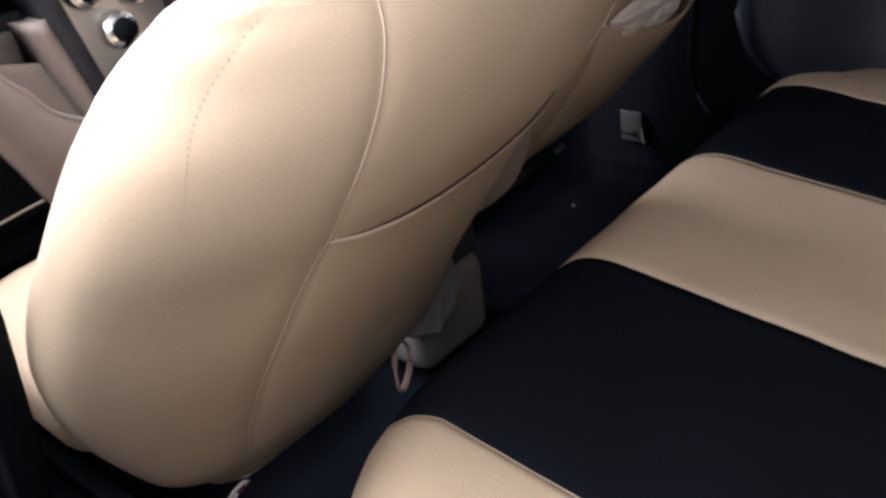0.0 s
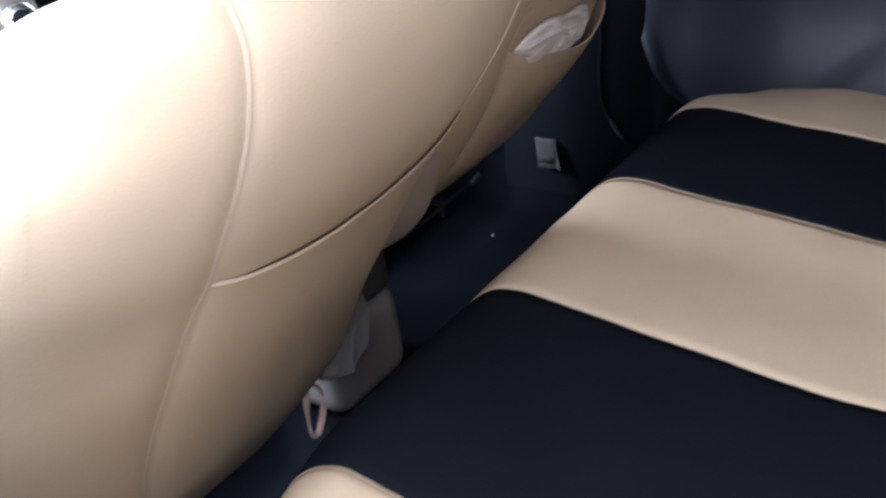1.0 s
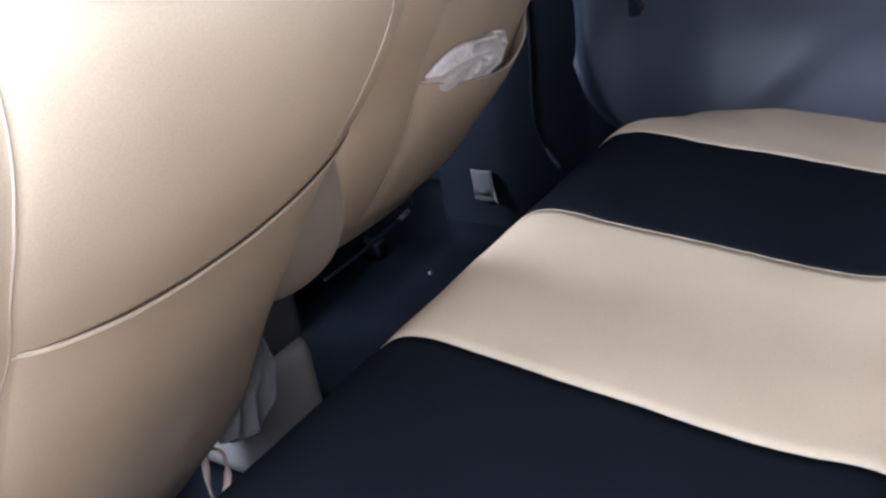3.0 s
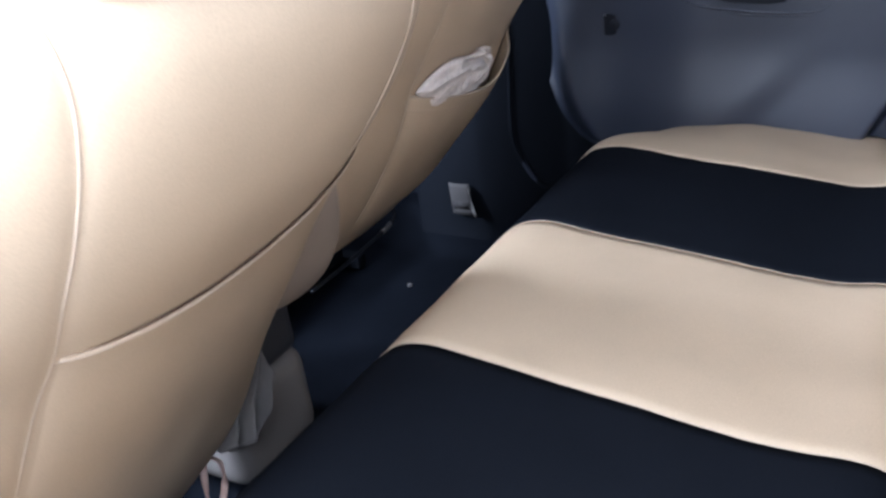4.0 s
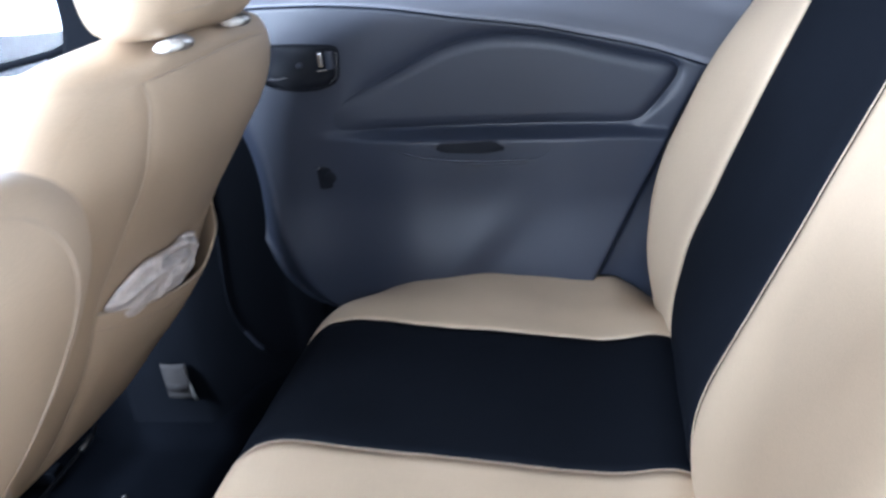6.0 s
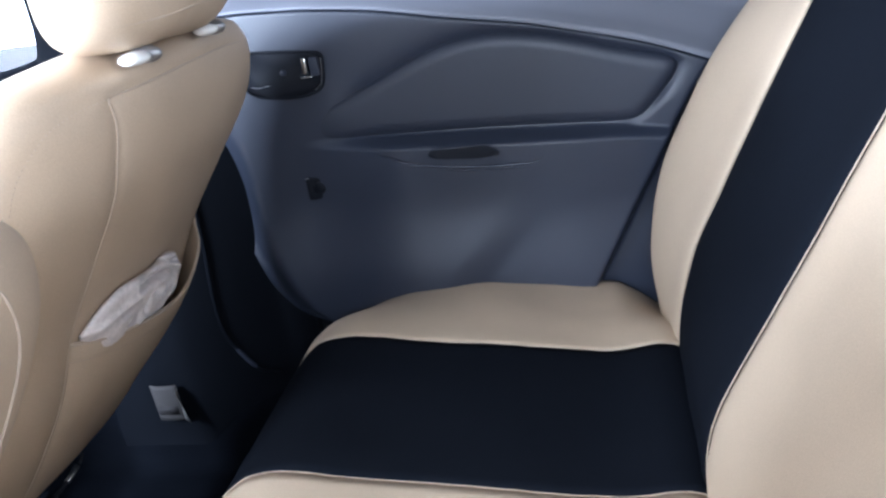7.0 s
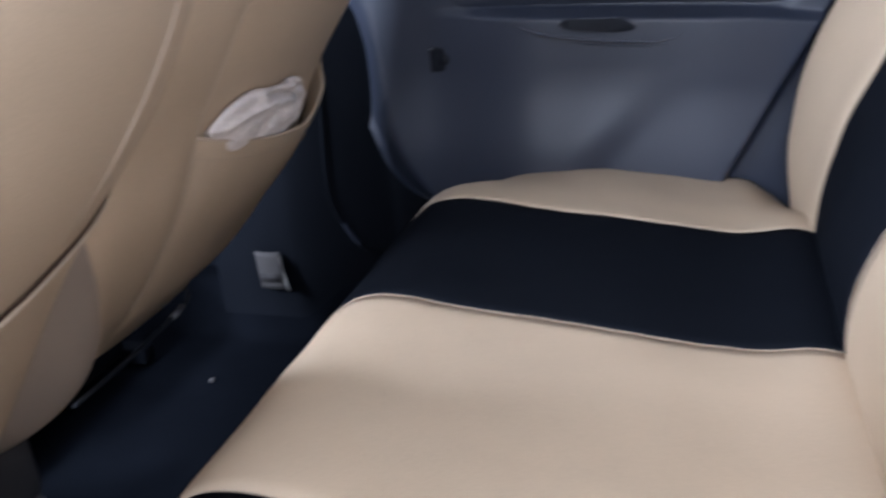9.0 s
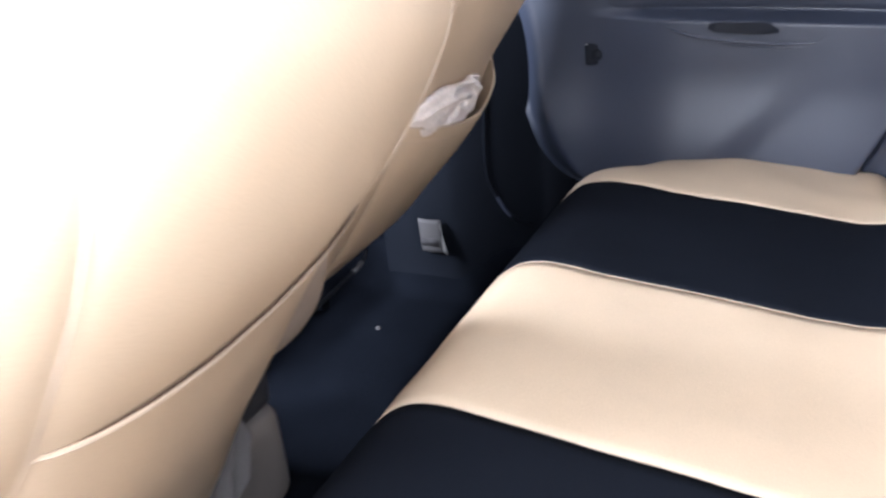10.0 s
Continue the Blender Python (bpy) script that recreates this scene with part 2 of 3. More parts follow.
INSET = [(0.012, 0.632), (0.051, 0.650), (0.098, 0.670), (0.143, 0.690), (0.187, 0.705), (0.229, 0.712), (0.270, 0.712), (0.309, 0.708), (0.355, 0.698), (0.423, 0.677), (0.461, 0.666), (0.497, 0.656), (0.510, 0.645), (0.507, 0.631), (0.487, 0.604), (0.463, 0.577), (0.447, 0.570), (0.423, 0.569), (0.343, 0.573), (0.252, 0.577), (0.168, 0.580), (0.082, 0.582), (0.028, 0.583), (-0.006, 0.592), (-0.006, 0.612)]
ring = spline([(x, 0, z) for x, z in INSET + INSET[:1]], 160)[:-1]
RING = np.array([(p.x, p.z) for p in ring])
RING_STEP = np.roll(RING, -1, axis=0) - RING


def ring_gap(x, z):
    """Distance from the inset's outline, negative inside it."""
    q = np.array((x, z)) - RING
    t = np.clip((q * RING_STEP).sum(1) / (RING_STEP**2).sum(1), 0, 1)
    d = float(np.sqrt(((q - t[:, None] * RING_STEP) ** 2).sum(1).min()))
    up = (RING[:, 1] > z) != (np.roll(RING[:, 1], -1) > z)
    cross = RING[:, 0] + (z - RING[:, 1]) / np.where(RING_STEP[:, 1] == 0, 1e-9, RING_STEP[:, 1]) * RING_STEP[:, 0]
    return -d if int((up & (cross > x)).sum()) % 2 else d


def door_edge(z):
    """x of the door panel's rounded leading edge at height z."""
    return curve_at([(0.16, 0.03), (0.255, 0.0), (0.272, -0.035), (0.284, -0.066), (0.297, -0.088), (0.310, -0.103), (0.340, -0.125), (0.365, -0.137), (0.39, -0.147), (0.415, -0.157), (0.442, -0.163), (0.47, -0.168), (0.534, -0.172), (0.60, -0.182), (0.72, -0.22), (0.80, -0.25)], z)


def door_y(x, z):
    """The inner face of the far rear door: y of its surface at x, z."""
    y = 0.672
    zb = curve_at(BELT, x)
    y += 0.014 * smoothstep(zb - 0.004, zb + 0.03, z) + min(0.07, 0.9 * max(0.0, z - zb))
    at, al = curve_at(ARM_TOP, x), curve_at(ARM_LOW, x)
    reach = smoothstep(-0.06, 0.12, x) * (1 - 0.6 * smoothstep(0.34, 0.52, x))
    y -= 0.032 * reach * smoothstep(at + 0.006, at - 0.010, z) * smoothstep(al - 0.004, al + 0.001, z)
    if 0.02 < x < 0.34:
        zc = curve_at(BELLY, x)
        side = smoothstep(0.02, 0.11, x) * (1 - smoothstep(0.21, 0.33, x))
        y -= 0.017 * side * smoothstep(zc - 0.055, zc + 0.03, z) * smoothstep(al + 0.004, al - 0.004, z)
    # pocket swelling low down, ending at a slanting crease
    cre = 0.279 + (z - 0.425) * 0.845
    y -= 0.014 * smoothstep(0.50, 0.37, z) * (1 - smoothstep(cre - 0.075, cre + 0.012, x))
    y -= 0.012 * smoothstep(0.47, 0.34, z)
    # valley round the padded inset, wide along its rising front edge
    if 0.53 < z < 0.75 and -0.08 < x < 0.58:
        above = smoothstep(0.575, 0.61, z)
        wide = 0.0025 + (0.003 + 0.011 * smoothstep(0.32, 0.10, x)) * above
        y += (0.003 + 0.0055 * above) * math.exp(-max(0.0, ring_gap(x, z)) / wide) * smoothstep(0.0, 0.07, x)
    # rounded leading edge
    xe = door_edge(z)
    y += 0.035 * smoothstep(xe + 0.045, xe - 0.012, x) * smoothstep(0.70, 0.50, z)
    # rear edge, slanting
    xr = 0.390 + (z - 0.343) * 0.545
    y += 0.03 * smoothstep(xr - 0.008, xr + 0.006, x) * smoothstep(0.66, 0.57, z)
    return y


door = thing("rear_door", "closed navy-black moulded plastic car door panel beside the bench", "car door", (0.2, 0.72, 0.15))
door.location = (0, 0, 0)
def panel_point(u, v):
    z = 0.16 + 0.72 * v
    x0 = door_edge(z) - 0.016
    x = x0 + (0.62 - x0) * u
    return Vector((x, door_y(x, z), z))


bm = slab(panel_point, 220, 300, (0, 0.03, 0))
part("door_panel", bm, NAVY, door)

def top_trim(u, v):
    x = -0.29 + 0.99 * u
    zb = curve_at(BELT, x) + 0.003
    z = zb + (0.885 - zb) * v
    return Vector((x, door_y(x, z) - 0.003 - 0.003 * smoothstep(0, 0.04, v), z))


part("top_trim", slab(top_trim, 120, 24, (0, 0.008, 0)), TOPTRIM, door, "grey upper trim below the window, lightened for the daylight on it")
belt_line = [(-0.29 + 0.9 * k / 100, curve_at(BELT, -0.29 + 0.9 * k / 100)) for k in range(101)]
# Shade in the crease below the top trim, painted as a dark cord
part("belt_shade_line", tube([(x, door_y(x, z) - 0.001, z + 0.001) for x, z in belt_line], 0.0009, 6), DARK, door, "thin dark cord for the shade along the belt step")

def inset_point(u, v):
    p = ring[int(round(u * len(ring))) % len(ring)]
    s = 1 - v * 0.98
    x, z = 0.27 + s * (p.x - 0.27), 0.635 + s * (p.z - 0.635)
    inward = max(0.0, -ring_gap(x, z))
    k = max(0.0, 1 - inward / 0.022)
    return Vector((x, 0.6685 + 0.0125 * smoothstep(-0.02, 0.07, x) * (1 - math.sqrt(max(0.0, 1 - k**2.2))), z))


bm, rows = grid(inset_point, len(ring), 60, True)
bm.faces.new(rows[-1])
part("inset_panel", bm, NAVY_IN, door, "padded dark inset")

# inside handle in its bezel
BZ = [(-0.104, 0.720), (-0.09, 0.725), (0.006, 0.7165), (0.0145, 0.711), (0.0135, 0.690), (0.009, 0.669), (-0.002, 0.660), (-0.032, 0.654), (-0.09, 0.660), (-0.108, 0.672), (-0.112, 0.700)]
bez = spline([(x, 0, z) for x, z in BZ + BZ[:1]], 60)[:-1]
bezel = part("handle_bezel", plate([(p.x, p.z) for p in bez], lambda x, z: 0.673, 0.008, 0.003), BEZEL, door, "dark handle recess")
part("bezel_rim", tube([(p.x, 0.6655, p.z) for p in bez + bez[:1]], 0.0020), BEZEL, bezel)
# Hair-thin steel tubes paint glints on the bezel's edge
part("bezel_glint", tube([(0.0135, 0.662, 0.708), (0.0125, 0.662, 0.690), (0.008, 0.662, 0.671), (-0.002, 0.662, 0.663)], 0.0005), STEEL, bezel)
part("bezel_glint", tube([(-0.10, 0.662, 0.676), (-0.085, 0.662, 0.674), (-0.07, 0.662, 0.676)], 0.0005), STEEL, bezel)
lever = part("lever", box(-0.014, -0.0065, 0.652, 0.667, 0.688, 0.712, 0.002), CHROME, bezel, "chrome pull lever")
part("lever_foot", box(-0.018, -0.001, 0.653, 0.667, 0.6825, 0.685, 0.001), CHROME, bezel)
part("lever_pad", box(-0.004, 0.009, 0.657, 0.668, 0.684, 0.710, 0.002), NAVY, bezel)
bm = bmesh.new()
bmesh.ops.create_cone(bm, cap_ends=True, segments=24, radius1=0.005, radius2=0.004, depth=0.006, matrix=pose(-0.047, 0.663, 0.692, 90, 0, 0))
part("lock_knob", bm, NAVY, bezel)

# window winder boss
bm = box(-0.050, -0.006, 0.6690, 0.685, 0.491, 0.530, 0.006, 4)
winder = part("winder_boss", bm, BEZEL, door, "black window winder boss with no crank")
# Glints on the boss's two top corners, painted as short steel tubes
for x0, x1 in ((-0.048, -0.043), (-0.014, -0.008)):
    part("winder_glint", tube([(x0, 0.6685, 0.527), ((x0 + x1) / 2, 0.668, 0.528), (x1, 0.6685, 0.527)], 0.0009), STEEL, winder)
bm = bmesh.new()
bmesh.ops.create_cone(bm, cap_ends=True, segments=24, radius1=0.010, radius2=0.009, depth=0.003, matrix=pose(-0.028, 0.6680, 0.511, 90, 0, 0))
part("spindle", bm, BEZEL, winder)

# pull cup and its lip
CUP = [(0.157, 0.561), (0.160, 0.566), (0.168, 0.569), (0.205, 0.568), (0.238, 0.567), (0.245, 0.564), (0.258, 0.554), (0.257, 0.551), (0.235, 0.5485), (0.20, 0.552), (0.165, 0.556)]
cup = spline([(x, 0, z) for x, z in CUP + CUP[:1]], 72)[:-1]


def armrest_y(x):
    """y of the armrest's front face, halfway up it."""
    return door_y(x, (curve_at(ARM_TOP, x) - 0.010 + curve_at(ARM_LOW, x)) / 2)


# No hollow here: a dark plate paints the shade inside the cup
cuppart = part("pull_cup", plate([(p.x, p.z) for p in cup], lambda x, z: armrest_y(x) + 0.004, 0.0055, 0.001), BEZEL, door, "pull cup as a dark plate for the shade inside it")
# Highlight on the cup's upper rim, drawn as a paler glossy cord
part("cup_rim", tube([(p.x, armrest_y(p.x) - 0.0015, p.z) for p in cup[2:40]], 0.0010), GLOSS, cuppart)
lip = spline([(0.08, 0.569), (0.13, 0.550), (0.17, 0.5435), (0.25, 0.534), (0.29, 0.533), (0.312, 0.537), (0.322, 0.546)], 40)
# Two paler glossy cords paint the bright lines under the armrest
part("armrest_lip", tube([(p[0], armrest_y(p[0]) - 0.0012, p[1]) for p in lip], 0.0020, 8, 1.0, 0.25), GLOSS, door, "glossy edge, paler for its highlight")
part("armrest_lip", tube([(p[0], armrest_y(p[0]) + 0.006, p[1] - 0.007) for p in lip[14:-4]], 0.0012, 8, 1.0, 0.25), GLOSS, door, "glossy edge, paler for its highlight")
part("screw_cap", box(0.193, 0.197, 0.648, 0.662, 0.501, 0.505, 0.0015), STEEL, door)

# window of the far rear door and its frame
window = thing("window_1", "closed clear side window above the rear door panel", "window", kind="structure")
pane = part("pane", box(-0.30, 0.66, 0.800, 0.804, 0.88, 1.10), GLASS, window)
pane.visible_shadow = False
part("window_frame", box(-0.36, -0.29, 0.73, 0.785, 0.72, 1.12, 0.01), DARK, window)
part("window_frame", box(0.62, 0.84, 0.72, 0.785, 0.60, 1.12, 0.01), NAVY, window)
part("window_sill", box(-0.32, 0.64, 0.765, 0.82, 0.868, 0.885, 0.006), NAVY, window)
window2 = thing("window_2", "clear side window of the front door", "window", kind="structure")
pane = part("pane", box(-1.15, -0.36, 0.772, 0.776, 0.70, 1.10), GLASS, window2)
pane.visible_shadow = False

fdoor = thing("front_door", "closed front door panel with a dark belt trim", "car door")
part("door_panel", slab(lambda u, v: (-1.25 + 0.92 * u, 0.69 + 0.05 * v**4 + 0.01 * math.sin(u * 3), 0.10 + 0.60 * v), 24, 20, (0, 0.03, 0)), DARK, fdoor)
part("belt_trim", tube([(-1.2, 0.735, 0.72), (-0.8, 0.735, 0.722), (-0.62, 0.735, 0.715), (-0.50, 0.735, 0.733), (-0.43, 0.735, 0.755), (-0.33, 0.735, 0.765)], 0.007, 8, 1.0, 0.1), DARK, fdoor)

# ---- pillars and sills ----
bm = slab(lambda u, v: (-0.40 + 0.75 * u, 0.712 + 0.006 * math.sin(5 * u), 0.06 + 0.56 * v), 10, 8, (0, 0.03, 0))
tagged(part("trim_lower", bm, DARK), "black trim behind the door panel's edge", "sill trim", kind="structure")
def pillar_y(x, z):
    """The centre pillar's inner face, sloping back to the door's leading edge and leaning out above."""
    return 0.607 + 0.100 * smoothstep(0.57, 0.794, z) + min(0.100, 0.085 * max(0.0, (x + 0.30) / 0.135) ** 1.4)


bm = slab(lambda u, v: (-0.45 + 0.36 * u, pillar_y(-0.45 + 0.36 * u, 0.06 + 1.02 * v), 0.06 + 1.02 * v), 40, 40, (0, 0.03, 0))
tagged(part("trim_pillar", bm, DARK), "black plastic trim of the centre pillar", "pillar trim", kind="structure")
bm = slab(lambda u, v: (-0.48 + (0.32 - 0.38 * max(0.0, 0.50 - v) * 1.05) * u, -0.735 + 0.032 * smoothstep(0.0, 0.8, u), 0.05 + 1.05 * v), 12, 24, (0, -0.03, 0))
tagged(part("trim_pillar", bm, DARK), "black plastic trim of the centre pillar", "pillar trim", kind="structure")
seal = thing("door_seal", "black rubber door seal curving down to the sill", "door seal")
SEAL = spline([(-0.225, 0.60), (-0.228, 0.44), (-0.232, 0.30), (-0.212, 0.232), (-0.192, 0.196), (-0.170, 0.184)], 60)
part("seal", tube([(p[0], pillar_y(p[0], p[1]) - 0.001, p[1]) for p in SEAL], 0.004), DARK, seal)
# Glint at the seal's lower bend, painted as a paler glossy tube
part("seal_glint", tube([(p[0], pillar_y(p[0], p[1]) - 0.0015, p[1]) for p in SEAL[45:57]], 0.0046, 8, 1.0, 0.3), GLOSS, seal, "short pale tube painting the seal's glint")

# trim between the door's rear edge and the bench
bm = slab(lambda u, v: (0.385 + 0.13 * u + (0.16 * v) * (1 - 0.3 * u), 0.690 - 0.012 * u - 0.02 * u * (1 - v), 0.22 + 0.40 * v), 10, 20, (0, 0.03, 0))
tagged(part("trim_quarter", bm, NAVY), "navy-black trim behind the rear door", "pillar trim", kind="structure")

# ---- rear bench ----
SEAMS = [-0.655, -0.466, -0.157, 0.151, 0.437, 0.655]
CUSH = [(-0.005, 0.13), (-0.035, 0.20), (-0.038, 0.28), (-0.030, 0.325), (-0.017, 0.345), (0.0, 0.3595), (0.014, 0.368), (0.035, 0.3735), (0.062, 0.3755), (0.10, 0.371), (0.15, 0.364), (0.25, 0.353), (0.32, 0.3445), (0.385, 0.3375), (0.42, 0.3385), (0.45, 0.342), (0.475, 0.339), (0.50, 0.325), (0.52, 0.29), (0.52, 0.13)]
CUSH = spline([(x, 0, z) for x, z in CUSH], 96)


def cushion_point(x, z, y, puff):
    a = abs(y)
    edge = smoothstep(0.57, 0.665, a)
    top = smoothstep(0.25, 0.34, z)
    fall = curve_at([(-0.05, 0.062), (0.0, 0.058), (0.043, 0.050), (0.111, 0.023), (0.184, 0.008), (0.27, 0.004), (0.40, 0.006), (0.415, 0.010), (0.44, 0.03), (0.47, 0.055)], x)
    z -= top * fall * smoothstep(0.47, 0.655, a)
    x += 0.02 * edge * smoothstep(0.06, -0.03, x)
    if y < 0:
        x += 0.05 * smoothstep(0.44, 0.655, a) * smoothstep(0.12, -0.03, x)
    if y < 0:
        z -= 0.013 * top * smoothstep(0.40, 0.475, a) * smoothstep(0.07, -0.01, x)
    z += top * 0.0012 * puff + 0.0020 * top * noise.noise((x * 14, y * 14, 3)) + 0.0007 * top * noise.noise((x * 45, y * 30, 9))
    return Vector((x, y, z))


def stripe(points, y0, y1, place, ny):
    """A padded stripe between two seams, closed at both sides."""
    def fn(u, v):
        y = y0 + 0.0006 + (y1 - y0 - 0.0012) * v
        e = min(v, 1 - v) * (y1 - y0)
        puff = math.sqrt(min(1.0, e / 0.02)) if e < 0.02 else 1.0
        p = points[min(len(points) - 1, int(round(u * len(points))) % len(points))]
        return place(p.x, p.z, y, puff)
    return loft(fn, len(points), ny)


bench = thing("rear_bench", "rear car bench in cream and black striped leatherette covers", "car seat")
COL = [CREAM, BLACK, CREAM, BLACK, CREAM]
for i in range(5):
    part("cushion_panel", stripe(CUSH, SEAMS[i], SEAMS[i + 1], cushion_point, 22), COL[i], bench, ("cream" if i % 2 == 0 else "black") + " leatherette cushion stripe")
for y in SEAMS[1:5]:
    line = [cushion_point(p.x, p.z, y, 0.3) for p in CUSH[14:86]]
    part("seam", tube(line, 0.0006, 6), CREAM_SEAM, bench, "thin cream seam")

BACK = [(0.50, 0.20), (0.482, 0.28), (0.476, 0.335), (0.480, 0.40), (0.492, 0.448), (0.508, 0.489), (0.527, 0.530), (0.550, 0.582), (0.575, 0.635), (0.602, 0.688), (0.630, 0.742), (0.665, 0.810), (0.690, 0.856), (0.715, 0.886), (0.750, 0.893), (0.79, 0.87), (0.80, 0.80), (0.72, 0.55), (0.64, 0.25), (0.58, 0.20)]
BACK = spline([(x, 0, z) for x, z in BACK], 96)


# how far the backrest's face stands behind its profile, over height, at the seams and at the outer bolster
BACK_OFF = [
    (-0.16, [(0.33, 0.010), (0.38, 0.017), (0.43, 0.022), (0.54, 0.024), (0.60, 0.025), (0.68, 0.020), (0.76, 0.011), (0.84, 0.003), (0.89, -0.002)]),
    (0.157, [(0.33, 0.003), (0.38, 0.001), (0.43, 0.003), (0.48, 0.007), (0.54, 0.010), (0.60, 0.013), (0.68, 0.011), (0.76, 0.008), (0.84, 0.004), (0.89, 0.001)]),
    (0.442, [(0.33, 0.004), (0.43, 0.004), (0.48, 0.001), (0.60, 0.0), (0.68, -0.002), (0.76, -0.004), (0.89, -0.004)]),
    (0.595, [(0.33, -0.009), (0.38, -0.015), (0.43, -0.022), (0.48, -0.033), (0.54, -0.043), (0.60, -0.042), (0.68, -0.040), (0.76, -0.028), (0.84, -0.010), (0.89, 0.0)]),
]
BACK_SEAMS = [-0.655, -0.466, -0.160, 0.157, 0.442, 0.655]


def back_point(x, z, y, puff):
    a = abs(y)
    front = 1.0 if x < 0.49 + (z - 0.2) * 0.40 else 0.0
    front *= smoothstep(0.90, 0.84, z)
    if y < BACK_OFF[0][0]:
        off = curve_at(BACK_OFF[0][1], z)
    else:
        off = curve_at([(q, curve_at(rows, z)) for q, rows in BACK_OFF], y)
    x += front * (off + 0.085 * smoothstep(0.605, 0.665, a))
    z -= 0.03 * smoothstep(0.52, 0.66, a) * smoothstep(0.6, 0.88, z)
    x -= front * (0.005 * (puff - 0.35) + 0.0020 * noise.noise((y * 11, z * 11, 7)))
    return Vector((x, y, z))


for i in range(5):
    part("backrest_panel", stripe(BACK, BACK_SEAMS[i], BACK_SEAMS[i + 1], back_point, 22), COL[i], bench, ("cream" if i % 2 == 0 else "black") + " leatherette backrest stripe")
for y in BACK_SEAMS[1:5]:
    part("seam", tube([back_point(p.x, p.z, y, 0.35) for p in BACK[8:66]], 0.0008, 6), CREAM_SEAM, bench, "thin cream seam")

# ---- front seats ----
# curves over height: half widths to both sides, rear profile, depth of the rounding
NEAR_SHAPE = {
    "low": 0.192, "power": 2.25,
    "right": [(0.192, 0.063), (0.205, 0.1), (0.225, 0.138), (0.26, 0.187), (0.3, 0.216), (0.35, 0.234), (0.4, 0.247), (0.46, 0.259), (0.52, 0.268), (0.58, 0.279), (0.64, 0.298), (0.69, 0.306), (0.73, 0.299), (0.76, 0.277), (0.785, 0.233), (0.8, 0.183), (0.813, 0.062)],
    "left": [(0.192, 0.114), (0.205, 0.148), (0.225, 0.167), (0.26, 0.209), (0.3, 0.236), (0.4, 0.282), (0.5, 0.301), (0.6, 0.292), (0.7, 0.273), (0.75, 0.251), (0.78, 0.235), (0.8, 0.206), (0.813, 0.1)],
    "profile": [(0.192, -0.224), (0.22, -0.199), (0.28, -0.152), (0.34, -0.116), (0.4, -0.08), (0.48, -0.026), (0.56, 0.03), (0.64, 0.096), (0.7, 0.131), (0.75, 0.149), (0.785, 0.148), (0.8, 0.14), (0.813, 0.118)],
    "deep": [(0.192, 0.004), (0.21, 0.033), (0.3, 0.084), (0.45, 0.13), (0.62, 0.15), (0.74, 0.122), (0.78, 0.087), (0.8, 0.059), (0.813, 0.019)],
    "seam": [(0.200, -0.125), (0.25, -0.131), (0.33, -0.143), (0.40, -0.145), (0.485, -0.142), (0.55, -0.138), (0.597, -0.134), (0.64, -0.137), (0.69, -0.134), (0.726, -0.131), (0.755, -0.130), (0.778, -0.131), (0.801, -0.135)],
    "edge": [(-0.134, 0.597), (-0.10, 0.588), (-0.053, 0.580), (0.002, 0.576), (0.065, 0.577), (0.115, 0.583), (0.17, 0.592), (0.22, 0.600), (0.27, 0.607)],
    "arc": [(-0.135, 0.801), (-0.155, 0.800), (-0.175, 0.796), (-0.195, 0.788), (-0.212, 0.774), (-0.228, 0.750), (-0.240, 0.720), (-0.247, 0.660)],
    "gusset": [(-0.135, 0.801), (-0.10, 0.801), (-0.06, 0.798), (0.0, 0.797), (0.06, 0.797), (0.12, 0.794)],
}
FAR_SHAPE = {
    "low": 0.262, "power": 2.46,
    "right": [(0.262, 0.157), (0.275, 0.161), (0.3, 0.168), (0.35, 0.189), (0.4, 0.211), (0.46, 0.229), (0.52, 0.241), (0.58, 0.255), (0.64, 0.277), (0.69, 0.293), (0.73, 0.292), (0.76, 0.276), (0.785, 0.24), (0.8, 0.196), (0.813, 0.079)],
    "left": [(0.192, 0.11), (0.225, 0.165), (0.26, 0.209), (0.3, 0.238), (0.4, 0.286), (0.5, 0.31), (0.6, 0.311), (0.7, 0.29), (0.75, 0.267), (0.78, 0.244), (0.8, 0.209), (0.813, 0.1)],
    "profile": [(0.192, -0.27), (0.22, -0.244), (0.28, -0.186), (0.34, -0.113), (0.4, -0.062), (0.48, -0.007), (0.56, 0.033), (0.64, 0.086), (0.7, 0.125), (0.75, 0.143), (0.785, 0.145), (0.8, 0.139), (0.813, 0.118)],
    "deep": [(0.192, 0.003), (0.21, 0.031), (0.3, 0.073), (0.45, 0.114), (0.62, 0.132), (0.74, 0.12), (0.78, 0.093), (0.8, 0.07), (0.813, 0.034)],
    "seam": [(0.25, -0.135), (0.35, -0.140), (0.50, -0.143), (0.553, -0.143), (0.62, -0.140), (0.69, -0.142), (0.72, -0.144), (0.75, -0.142), (0.779, -0.146)],
    "edge": [(-0.146, 0.548), (-0.12, 0.539), (-0.075, 0.527), (-0.01, 0.515), (0.04, 0.511), (0.077, 0.515), (0.114, 0.528), (0.15, 0.548), (0.19, 0.565), (0.24, 0.58)],
    "arc": [(-0.146, 0.779), (-0.18, 0.777), (-0.21, 0.768), (-0.229, 0.751), (-0.242, 0.73), (-0.249, 0.70), (-0.250, 0.66)],
    "gusset": [(-0.146, 0.779), (-0.10, 0.780), (-0.04, 0.781), (0.03, 0.781), (0.10, 0.779), (0.16, 0.774)],
}
